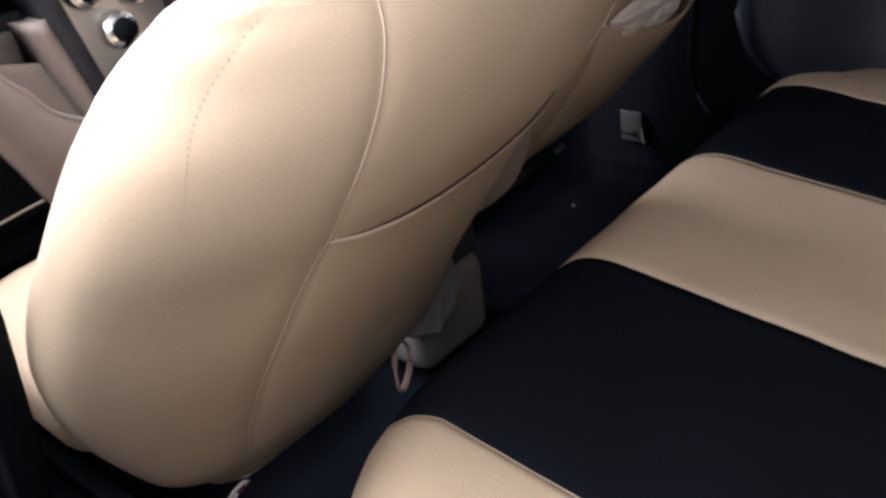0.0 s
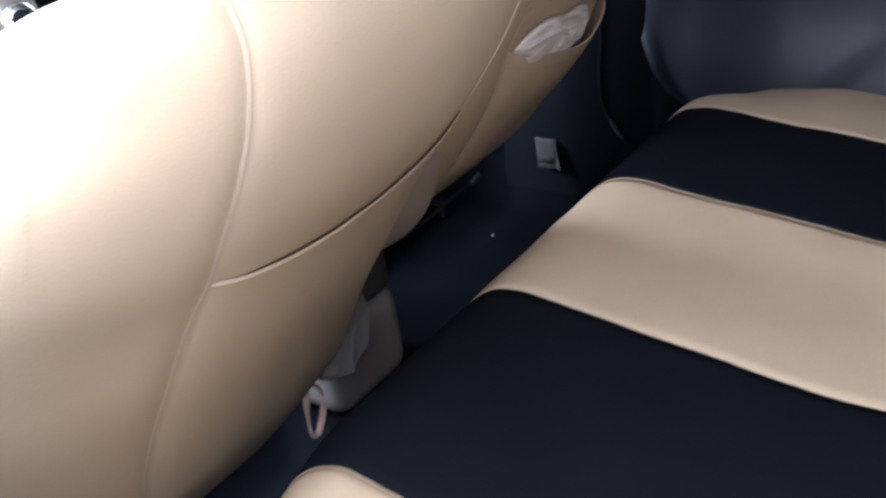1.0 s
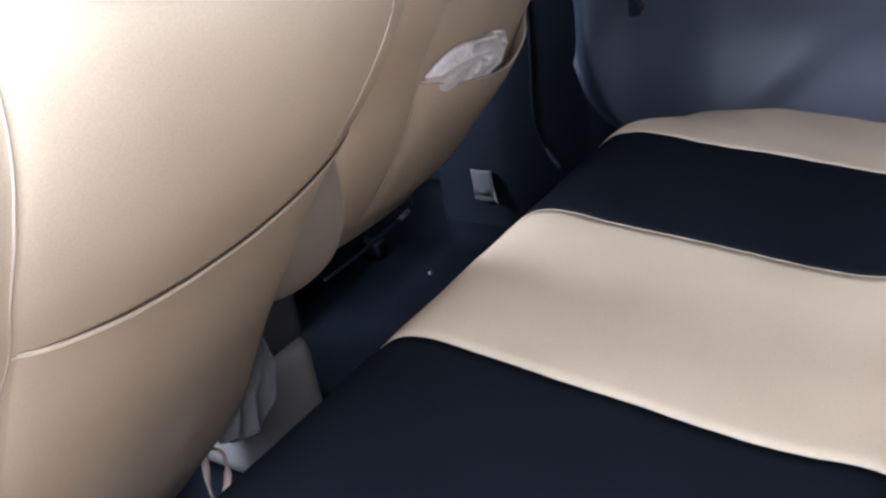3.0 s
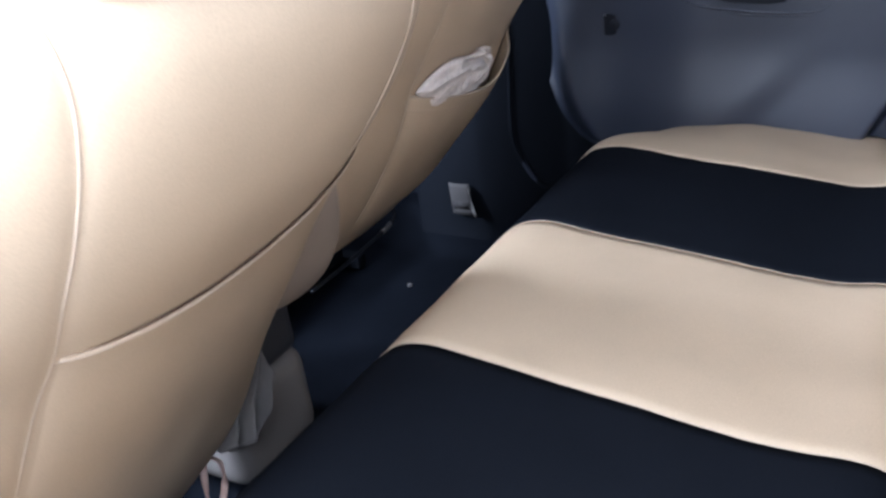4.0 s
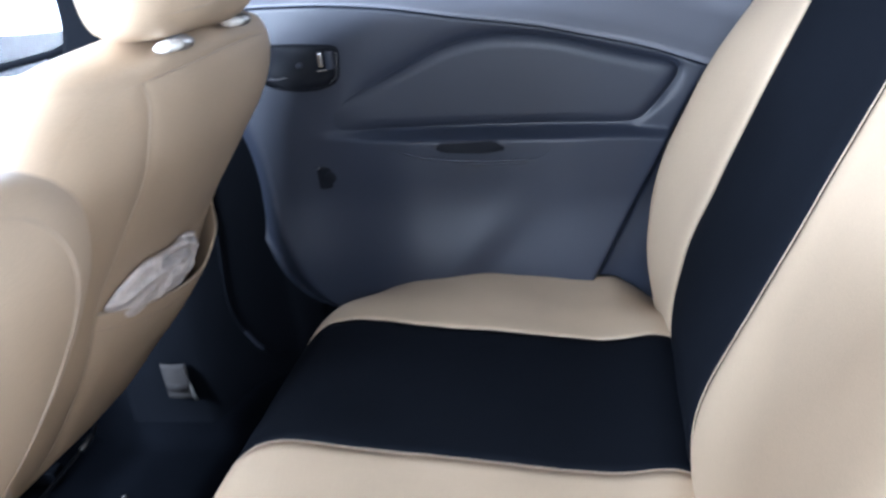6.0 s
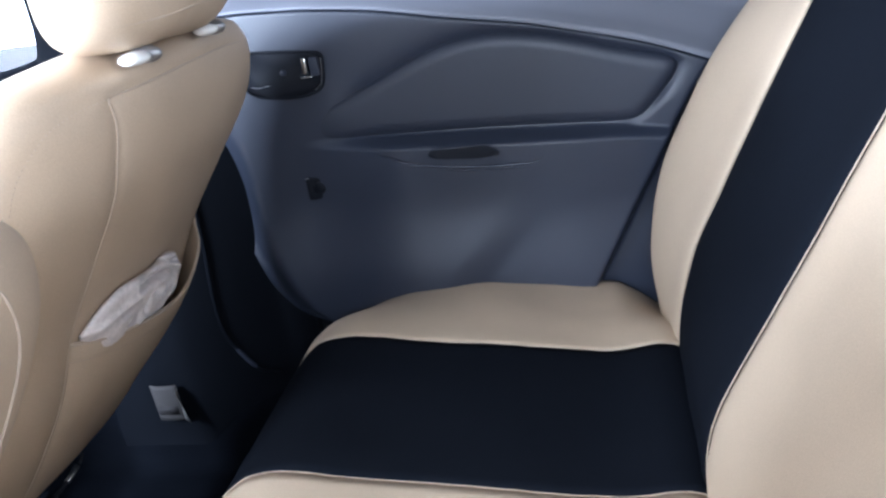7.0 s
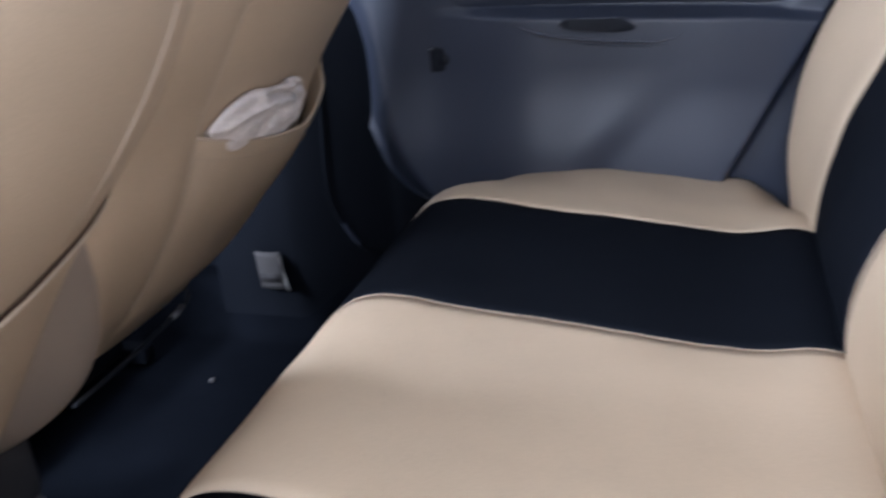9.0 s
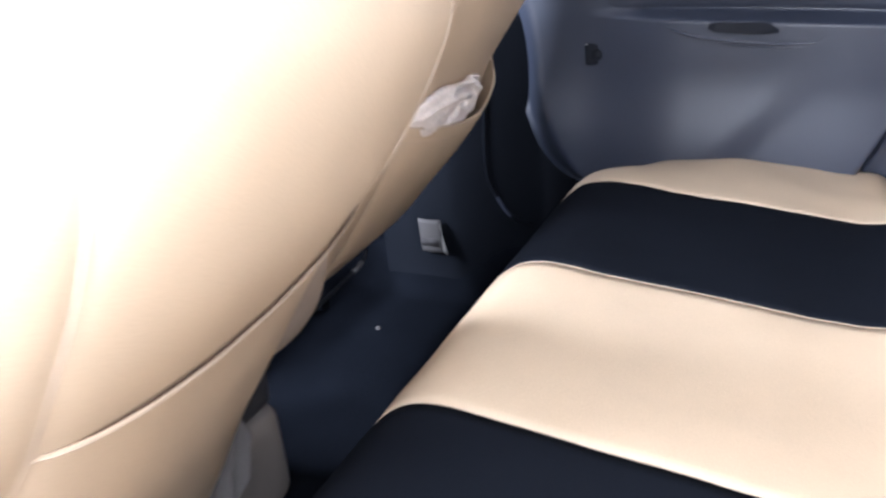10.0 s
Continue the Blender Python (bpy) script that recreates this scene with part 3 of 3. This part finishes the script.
RIGHT_PIPING = [(0.130, 0.793), (0.158, 0.783), (0.180, 0.762), (0.192, 0.735), (0.193, 0.708), (0.185, 0.682), (0.172, 0.656), (0.160, 0.628), (0.152, 0.600)]


def crease(shape, dy, z):
    """Depth by which the cover is drawn in beside its sewn seams."""
    gap = abs(dy - curve_at(shape["seam"], z))
    top = shape["seam"][-1][0]
    d = 0.0036 * math.exp(-gap / 0.010) * smoothstep(top + 0.004, top - 0.004, z)
    if dy > curve_at(shape["seam"], min(z, top)):
        zt = curve_at(shape["gusset"], dy)
        d = max(d, 0.0026 * math.exp(-abs(z - zt) / 0.006) * smoothstep(0.16, 0.10, dy))
    else:
        far = curve_at([(-a, b) for a, b in shape["arc"]], -dy)
        d = max(d, 0.0012 * math.exp(-abs(z - far) / 0.006) * smoothstep(-0.26, -0.20, dy))
    return d


def seat_x(shape, dy, z):
    """The seat's rear face: x at dy across from its middle and height z."""
    h, d = curve_at(shape["right"] if dy > 0 else shape["left"], z), curve_at(shape["deep"], z)
    u = min(1.0, abs(dy) / h)
    p = shape["power"]
    soft = 0.0022 * noise.noise((dy * 7, z * 7, 1)) + 0.0008 * noise.noise((dy * 21, z * 17, 6))
    return curve_at(shape["profile"], z) - d * (1 - (1 - u**p) ** (1 / p)) + soft - crease(shape, dy, z)


def seat_section(shape, u, v):
    low, p = shape["low"], shape["power"]
    zz = low + (0.813 - low) * (smoothstep(0, 1, v) * 0.6 + v * 0.4)
    t = u * 2 * math.pi
    c, s = math.cos(t), math.sin(t)
    h, d = curve_at(shape["right"] if c > 0 else shape["left"], zz), curve_at(shape["deep"], zz)
    if low > 0.2:
        q = math.sqrt(min(1.0, (zz - low) / 0.03))
        h *= 0.80 + 0.20 * q
        d *= 0.55 + 0.45 * q
    y = h * math.copysign(abs(c) ** (2 / p), c)
    depth = d if s > 0 else d * 0.75
    x = curve_at(shape["profile"], zz) - d + depth * math.copysign(abs(s) ** (2 / p), s)
    x += 0.0022 * noise.noise((y * 7, zz * 7, 1)) + 0.0008 * noise.noise((y * 21, zz * 17, 6))
    if s > 0:
        x -= crease(shape, y, zz) * smoothstep(0.0, 0.3, s)
    return Vector((x, y, zz))


def on_back(shape, dy, z, lift):
    return Vector((seat_x(shape, dy, z) + lift, dy, z))


def stitches(name, line, material, parent):
    """A row of short thread stitches along line, as one strand."""
    bm = bmesh.new()
    for k in range(0, len(line) - 2, 3):
        a, b = line[k], line[k + 2]
        d = (b - a) * 0.36
        side_ = (b - a).normalized().cross(Vector((1, 0, 0.2))).normalized() * 0.0006
        up = Vector((0.0007, 0, 0.0002))
        mid = (a + b) / 2
        vs = [bm.verts.new(q) for q in (mid - d - side_, mid + d - side_, mid + d + side_, mid - d + side_, mid + up - d * 0.6, mid + up + d * 0.6)]
        for f in ((0, 1, 5, 4), (1, 2, 5), (2, 3, 4, 5), (3, 0, 4)):
            bm.faces.new([vs[i] for i in f])
    return part(name, bm, material, parent)


def front_seat(label, loc, shape, gape, head_shift):
    """A covered seat; gape is how far its map pocket stands open."""
    ob = thing("front_seat", label, "car seat", loc, group="front seats")
    low, edge = shape["low"], shape["edge"]
    back = part("backrest", loft(lambda u, v: seat_section(shape, u, v), 300, 180), CREAM, ob)
    # sewn cover seams
    line = [on_back(shape, p[0], p[1], 0.0006) for p in spline([(y, z) for z, y in shape["seam"] if z > low + 0.004], 140)]
    part("seam", tube(line, 0.0010, 8), CREAM_SEAM, back)
    line = [on_back(shape, p[0], p[1], 0.0004) for p in spline(shape["gusset"], 90)]
    part("seam", tube(line, 0.0010, 8, 1.0, 0.1), CREAM_SEAM, back)
    line = [on_back(shape, p[0], p[1], 0.0006) for p in spline(shape["arc"], 130)]
    stitches("stitching", line, STITCH, back)
    if not gape:
        line = [on_back(shape, p[0], p[1], 0.0002) for p in spline(RIGHT_PIPING, 100)]
        part("piping", tube(line, 0.0011, 8, 1.0, 0.3), CREAM_SEAM, back)

    # map pocket: a stretched panel from the curved seam to the far edge
    def pocket(u, v):
        dy0, dy1 = edge[0][0], edge[-1][0]
        ztop = curve_at(edge, dy0 + (dy1 - dy0) * u)
        z0 = low + 0.011
        z = z0 + (ztop - z0) * v
        left = curve_at(shape["seam"], z)
        right = 0.965 * curve_at(shape["right"], z)
        dy = left + (right - left) * u
        x = seat_x(shape, dy, z)
        flat = seat_x(shape, left, z) + (seat_x(shape, right, z) - seat_x(shape, left, z)) * u
        lift = 0.0025 * smoothstep(0.0, 0.07, u) - 0.0012 * (1 - smoothstep(0.0, 0.03, u)) + 0.0015 * smoothstep(0.0, 0.5, v) * smoothstep(0.0, 0.15, u)
        lift += gape * math.sin(math.pi * min(1, u * 1.12)) ** 0.9 * smoothstep(0.35, 1.0, v)
        lift += 0.0018 * smoothstep(0.915, 0.935, v) if gape else 0.0
        lift *= 1 - (1.3 * smoothstep(0.70, 0.90, u) if gape else 0.7 * smoothstep(0.9, 1.0, u))
        lift += 0.0012 * noise.noise((dy * 12, z * 12, 5))
        return Vector((max(x, flat if gape else x) + lift, dy, z))

    if not gape:
        # The slit's shade is a brown cord laid on the cover, not a gap
        slit = [on_back(shape, dy, curve_at(edge, dy) + 0.0016, 0.0022) for dy in [edge[0][0] + 0.004 + 0.365 * k / 60 for k in range(61)]]
        part("pocket_slit", tube(slit, 0.0011, 6, 1.0, 0.25), SLIT_BROWN, back, "brown cord for the shade in the slit above the closed pocket")
    pk = part("map_pocket", slab(pocket, 80, 110, (-0.003, 0, 0)), CREAM, ob, "cream leatherette map pocket")
    part("pocket_hem", tube([pocket(i / 80, 0.992) + Vector((-0.0005, 0, 0)) for i in range(81)], 0.0018 if gape else 0.0012, 8), CREAM_SEAM, pk)
    if gape:
        line = [pocket(i / 160, 0.918) + Vector((-0.0001, 0, 0)) for i in range(161)]
        part("hem_stitching", tube(line, 0.0005, 6), CREAM_SEAM, pk)

    # side bolster standing out beside the rear face
    def wing(u, v):
        ph, t = math.pi * (v - 0.5), u * 2 * math.pi
        k = max(0.0, math.cos(ph)) ** 0.754
        dz = 0.1445 * math.copysign(abs(math.sin(ph)) ** 0.754, math.sin(ph))
        dx, dy = 0.0381 * k * math.sin(t), 0.1065 * k * math.cos(t)
        return Vector((-0.119 + dx + 0.425 * dz, 0.236 + dy - 0.4885 * dz, 0.508 + dz))

    if not gape:
        wg = part("side_bolster", loft(wing, 48, 40), CREAM_SHADED, ob, "cream side bolster with its shade in the colour")
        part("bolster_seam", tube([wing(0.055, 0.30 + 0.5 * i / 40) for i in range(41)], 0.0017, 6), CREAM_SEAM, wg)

    # headrest on two posts
    def head(u, v):
        ph, t = math.pi * (0.002 + 0.996 * v - 0.5), u * 2 * math.pi
        k = math.cos(ph) ** 0.483
        dz = 0.124 * math.copysign(abs(math.sin(ph)) ** 0.483, math.sin(ph))
        c, s = math.cos(t), math.sin(t)
        y = 0.133 * k * math.copysign(abs(c) ** 0.92, c)
        x = 0.0757 * k * math.copysign(abs(s) ** 0.92, s)
        y *= 1 - 0.05 * max(0.0, dz / 0.124)
        sag = 0.004 * math.exp(-(((y + 0.02) / 0.05) ** 2)) if dz < 0 else 0.0
        wrinkle = 0.0025 * noise.noise((y * 16, dz * 16, 2)) + 0.0012 * noise.noise((y * 50, dz * 14, 8)) * smoothstep(0.02, -0.1, dz)
        return Vector((0.1413 + x + 0.2548 * dz + wrinkle, y - 0.0167, 0.9262 + dz + sag)) + Vector(head_shift)

    hr = part("headrest", loft(head, 96, 80), CREAM, ob)
    part("headrest_seam", tube([head(0.07 + 0.36 * i / 60, 0.30) + Vector((0.0002, 0, 0)) for i in range(61)], 0.0008, 6, 1.0, 0.2), CREAM_SEAM, hr)
    for dy, half in ((-0.101, 0.015), (0.048, 0.010)):
        dy += head_shift[1]
        bm = bmesh.new()
        bmesh.ops.create_cone(bm, cap_ends=True, segments=20, radius1=0.0065, radius2=0.0065, depth=0.12, matrix=pose(0.115 + head_shift[0], dy * 0.6, 0.835, 0, 16, 0))
        post = part("headrest_post", bm, CHROME, ob, "chrome post")
        part("post_sleeve", sleeve(0.150 + head_shift[0], dy, half), SLEEVE, post, "white plastic sleeve")
        part("sleeve_ring", sleeve(0.150 + head_shift[0], dy + half + 0.006, 0.006, 0.002), STEEL, post, "dull metal ring")
    # cushion, base and rails
    def cush(u, v):
        x = -0.80 + 0.36 * v
        t = u * 2 * math.pi
        c, s = math.cos(t), math.sin(t)
        e = min(v, 1 - v)
        k = 0.75 + 0.25 * smoothstep(0, 0.15, e)
        y = (0.195 if gape else 0.212) * k * math.copysign(abs(c) ** 0.5, c)
        z = (0.285 if gape else 0.215) + 0.02 * (1 - v) + (0.060 if gape else 0.080) * k * math.copysign(abs(s) ** 0.6, s)
        return Vector((x, y, z))
    part("seat_cushion", loft(cush, 40, 24), CREAM, ob)
    part("seat_base", box(-0.66, -0.40, -0.17, 0.17, 0.095, 0.17, 0.02, 3), DARK, ob, "black seat base")
    for dy in (-0.19, 0.19):
        part("seat_rail", box(-0.70, -0.38, dy - 0.014, dy + 0.014, 0.070, 0.098, 0.004), DARK, ob, "black steel rail")
    if not gape:
        hook = part("cover_hook", tube([(-0.202, -0.162, 0.207), (-0.200, -0.150, 0.216), (-0.199, -0.136, 0.219), (-0.201, -0.130, 0.214), (-0.202, -0.146, 0.208), (-0.202, -0.160, 0.203)], 0.0022), PAPER, ob, "white elastic hook")
        part("hook_clip", box(-0.203, -0.199, -0.148, -0.136, 0.207, 0.214, 0.001), DARK_RED, hook, "dark red clip")
    if gape:
        bar = part("adjuster_bar", tube(spline([(-0.211, -0.16, 0.228), (-0.211, -0.08, 0.228), (-0.211, 0.0, 0.232), (-0.211, 0.06, 0.2355), (-0.211, 0.088, 0.241), (-0.212, 0.097, 0.250), (-0.218, 0.098, 0.262), (-0.235, 0.095, 0.275)], 40), 0.0030), NAVY_D, ob, "dark steel adjuster bar")
        # Brighter sleeve added to paint the glint near the bar's end
        part("bar_glint", tube([(-0.2105, 0.050, 0.2350), (-0.2105, 0.066, 0.2366), (-0.2105, 0.078, 0.2395)], 0.0042), STEEL, bar, "short steel sleeve added for the bar's glint")
    return ob


def sleeve(x, dy, half, grow=0.0):
    """A flattened rounded guide bush lying across the top of the backrest."""
    def fn(u, v):
        t, k = u * 2 * math.pi, math.sin(math.pi * (0.08 + 0.84 * v)) ** 0.5
        return Vector((x - 0.006 + (0.013 + grow) * k * math.cos(t), dy - half + 2 * half * v, 0.8065 + (0.0058 + grow) * k * math.sin(t)))
    return loft(fn, 20, 12)


NEAR = (0.0, -0.402, 0.0)
FAR = (-0.134, 0.273, 0.0)
front_seat("reclined cream leatherette front car seat with flat closed map pocket", NEAR, NEAR_SHAPE, 0.0, (0, 0, 0))
front_seat("cream leatherette front car seat with bulging open map pocket", FAR, FAR_SHAPE, 0.026, (0.010, -0.026, 0.005))

# strap loop and loose cloth under the near seat
loop = thing("strap_loop", "pink-beige strap loop hanging under the front seat cover", "strap")
part("strap", tube(spline([(-0.200, -0.279, 0.245), (-0.196, -0.288, 0.215), (-0.196, -0.290, 0.188), (-0.197, -0.286, 0.170), (-0.200, -0.275, 0.168), (-0.201, -0.259, 0.19), (-0.200, -0.256, 0.22), (-0.198, -0.264, 0.236), (-0.200, -0.276, 0.246)], 48), 0.0045, 8, 0.45), PINK, loop)
flap = thing("cover_flap", "wrinkled dark grey loose edge of the seat cover", "seat cover")
FLAP_LEFT = [(0.0, -0.205, 0.338), (0.45, -0.250, 0.300), (1.0, -0.268, 0.256)]
FLAP_RIGHT = [(0.0, -0.163, 0.345), (0.3, -0.155, 0.315), (0.7, -0.176, 0.268), (1.0, -0.214, 0.229)]
def flap_fn(u, v):
    """Loose cloth drawn together at the top, falling in upright folds."""
    row = [[curve_at([(r[0], r[i]) for r in side], v) for i in (1, 2)] for side in (FLAP_LEFT, FLAP_RIGHT)]
    y, z = (row[0][i] + (row[1][i] - row[0][i]) * u for i in (0, 1))
    phase = 2.6 * u + 0.5 * v + 0.5 * noise.noise((u * 2, v * 2.5, 1))
    fold = 1 - 2 * abs(math.sin(math.pi * phase)) ** 1.3
    w = 0.015 * fold * (0.35 + 0.65 * v) + 0.003 * noise.noise((u * 7, v * 5, 4))
    return Vector((-0.176 - 0.02 * u * (1 - v) + w, y + 0.006 * noise.noise((u * 3 + 7, v * 3, 2)), z + 0.008 * fold * v * v))
part("cloth", slab(flap_fn, 72, 48, (-0.002, 0, 0)), FLAP_CLOTH, flap)
part("hem", tube([flap_fn(i / 40, 0.995) for i in range(41)], 0.0022, 6), FLAP_CLOTH, flap, "rolled hem")

# ---- centre console ----
console = thing("centre_console", "grey plastic centre console between the front seats", "console")
part("console_body", box(-0.95, -0.216, -0.212, -0.056, 0.125, 0.268, 0.036, 8), CONSOLE_GREY, console)
# Upper console in dark navy, painting the shade under the seat's bolster
part("console_shaded_top", box(-0.80, -0.222, -0.205, -0.062, 0.262, 0.350, 0.018, 4), NAVY_D, console, "upper console with the bolster's shade in its colour")

# ---- crumpled wrapper in the far pocket ----
WRAP = [(-0.138, 0.551), (-0.126, 0.562), (-0.110, 0.572), (-0.080, 0.578), (-0.045, 0.573), (-0.012, 0.569), (0.012, 0.571), (0.036, 0.567), (0.056, 0.556), (0.068, 0.540), (0.066, 0.512), (0.02, 0.490), (-0.05, 0.492), (-0.11, 0.516)]
wrap_ring = spline(WRAP + WRAP[:1], 145)[:-1]
# creases between the tucked folds
WRAP_FOLDS = [[(-0.046, 0.520), (-0.040, 0.536), (-0.030, 0.545), (-0.016, 0.543)], [(-0.060, 0.566), (-0.010, 0.560), (0.022, 0.552), (0.040, 0.538), (0.036, 0.524)], [(0.006, 0.571), (0.020, 0.561), (0.048, 0.552)]]
WRAP_FOLDS = [spline(f, 24) for f in WRAP_FOLDS]


def wrapper_point(u, v):
    """A flattened bag lying against the seat: front face for v below a half, then its back."""
    p = wrap_ring[int(round(u * 144)) % 144]
    r = min(1.0, 2 * v if v < 0.5 else 2 - 2 * v)
    dy, z = -0.03 + r * (p[0] + 0.03), 0.535 + r * (p[1] - 0.535)
    x = seat_x(FAR_SHAPE, dy, z) + 0.003
    if v < 0.5:
        x += 0.016 * math.sqrt(max(0.0, 1 - r**3))
        x += 0.0055 * (1 - 2 * abs(noise.noise((dy * 13 + z * 24, z * 46 - dy * 16, 4)))) * (1 - r**6)
        x += 0.0012 * noise.noise((dy * 70, z * 90, 2)) * (1 - r**4)
        for k, f in enumerate(WRAP_FOLDS):
            gap = min(math.hypot(dy - q[0], z - q[1]) for q in f)
            x -= (0.0085, 0.0115, 0.0075)[k] * math.exp(-((gap / 0.0034) ** 2))
            x += 0.0025 * math.exp(-(((gap - 0.009) / 0.005) ** 2))
    return Vector((x, dy, z))


bag = tagged(part("plastic_wrapper", loft(wrapper_point, 144, 90), PAPER), "crumpled white plastic wrapper stuffed in the seat pocket", "wrapper")
bag.location = FAR

# ---- sticker on the sill ----
tag = thing("label_tag", "small creased white paper label stuck on the sill", "label")
part("sheet", slab(lambda u, v: (-0.364 + 0.047 * u + 0.003 * v, 0.594 - 0.004 * math.sin(3 * u), 0.217 - 0.067 * v), 8, 8, (0, 0.0015, 0)), LABEL, tag)
part("sheet_edge", slab(lambda u, v: (-0.316 + 0.012 * u * v + 0.003 * u, 0.593 - 0.012 * u, 0.211 - 0.060 * v), 6, 6, (0, 0.0015, 0)), LABEL_EDGE, tag)
part("print_line", box(-0.357, -0.322, 0.5885, 0.590, 0.163, 0.178), INK, tag)

crumb = tagged(part("crumb", box(-0.388, -0.380, 0.430, 0.437, 0.058, 0.066, 0.002), LABEL), "small pale crumb on the carpet", "crumb")

# ---- dashboard ----
dash = thing("dashboard", "dark dashboard with a beige lower part and silver centre stack", "dashboard")
def dashf(u, v):
    y = -0.70 + 1.40 * u
    ang = math.pi * (0.05 + 0.9 * v)
    return Vector((-1.28 + 0.20 * math.sin(ang), y, 0.70 + 0.14 * -math.cos(ang) * 0.9))
part("upper_pad", slab(dashf, 40, 20, (-0.03, 0, 0)), NAVY, dash)
part("lower_panel", slab(lambda u, v: (-1.09 - 0.10 * v**2, -0.70 + 1.40 * u, 0.60 - 0.42 * v), 24, 12, (-0.03, 0, 0)), NAVY_D, dash, "dark lower dashboard")
glove = part("glovebox_lid", slab(lambda u, v: (-1.02 - 0.06 * v, 0.12 + 0.50 * u, 0.70 - 0.22 * v), 12, 12, (-0.03, 0, 0)), GLOVE_GREY, dash, "grey glovebox lid")
part("lid_gap", tube([(-1.025, 0.12, 0.655), (-1.024, 0.36, 0.66), (-1.025, 0.60, 0.655)], 0.003), DARK, glove)
stack = part("centre_panel", slab(lambda u, v: (-0.99 - 0.04 * v - 0.02 * (2 * u - 1) ** 2, -0.184 + 0.11 * (v - 0.3) + 0.20 * u, 0.72 - 0.42 * v), 16, 20, (-0.06, 0, 0)), SILVER, dash, "silver centre stack")
for dy, dz in ((-0.095, 0.538), (-0.14, 0.622), (-0.046, 0.607)):
    m = pose(-0.992, dy, dz, 0, 84, 0)
    bm = bmesh.new()
    bmesh.ops.create_cone(bm, cap_ends=True, segments=40, radius1=0.037, radius2=0.032, depth=0.030, matrix=m)
    bmesh.ops.bevel(bm, geom=[e for e in bm.edges if len(e.link_faces) == 2 and max(len(f.verts) for f in e.link_faces) > 8], offset=0.004, segments=3, affect="EDGES")
    knob = part("knob_ring", bm, CHROME, stack, "chrome ring")
    bm = bmesh.new()
    bmesh.ops.create_cone(bm, cap_ends=True, segments=40, radius1=0.024, radius2=0.021, depth=0.044, matrix=m)
    part("knob_cap", bm, DARK, knob, "black cap")
part("stack_border", slab(lambda u, v: (-0.985 - 0.03 * v + 0.012 * math.sin(math.pi * u), -0.228 + 0.115 * (v - 0.3) + 0.046 * u, 0.74 - 0.46 * v), 10, 12, (-0.07, 0, 0)), NAVY_D, dash, "dark navy border")
part("stack_flank", slab(lambda u, v: (-0.992 - 0.02 * v + 0.016 * math.sin(math.pi * u), -0.262 + 0.07 * v + 0.042 * u, 0.595 - 0.24 * v), 10, 12, (-0.06, 0, 0)), GREYBEIGE, dash, "greige flank")
part("side_panel", slab(lambda u, v: (-1.045, -0.60 + 0.34 * u, 0.58 - 0.12 * v), 8, 8, (-0.02, 0, 0)), CONSOLE_GREY, dash, "grey panel")

# moulded greige bin beside the stack
bin_ = thing("side_bin", "greige moulded storage bin below the dashboard", "storage bin")
RIM = [(-0.350, 0.545), (-0.338, 0.528), (-0.314, 0.500), (-0.303, 0.482), (-0.282, 0.453), (-0.235, 0.421), (-0.18, 0.400)]
LOW = [(-0.41, 0.48), (-0.394, 0.445), (-0.378, 0.405), (-0.362, 0.369), (-0.34, 0.31), (-0.315, 0.27), (-0.27, 0.235)]
rim_l, low_l = spline(RIM, 24), spline(LOW, 24)
def bin_face(u, v):
    i = int(round(u * 23))
    p = rim_l[i].lerp(low_l[i], v)
    return Vector((-0.95 + 0.014 * math.sin(math.pi * min(1, v * 1.3)) - 0.025 * v, p[0], p[1]))
part("bin_shell", slab(bin_face, 24, 18, (-0.012, 0, 0)), GREYBEIGE, bin_)
part("bin_rim", tube([(-0.954, p[0], p[1]) for p in rim_l], 0.006), GREYBEIGE, bin_)
part("bin_back", slab(lambda u, v: (-1.03 + 0.02 * v, -0.36 + 0.19 * u, 0.55 - 0.15 * v - 0.05 * u), 10, 10, (-0.012, 0, 0)), GREYBEIGE, bin_)
# Floor of the greige bin, blackened to paint the shadow inside
part("bin_floor", slab(lambda u, v: (-1.02 + 0.06 * v, -0.33 + 0.16 * u, 0.465 - 0.09 * u - 0.02 * v), 10, 8, (0, 0, -0.006)), DARK, bin_, "bin floor with the inner shadow in its colour")
cable = thing("cable", "thin pale cable beside the front seat", "cable")
part("cord", tube(spline([(-0.985, -0.30, 0.306), (-1.0, -0.38, 0.295), (-1.0, -0.50, 0.284)], 20), 0.0032), CREAM_SEAM, cable)
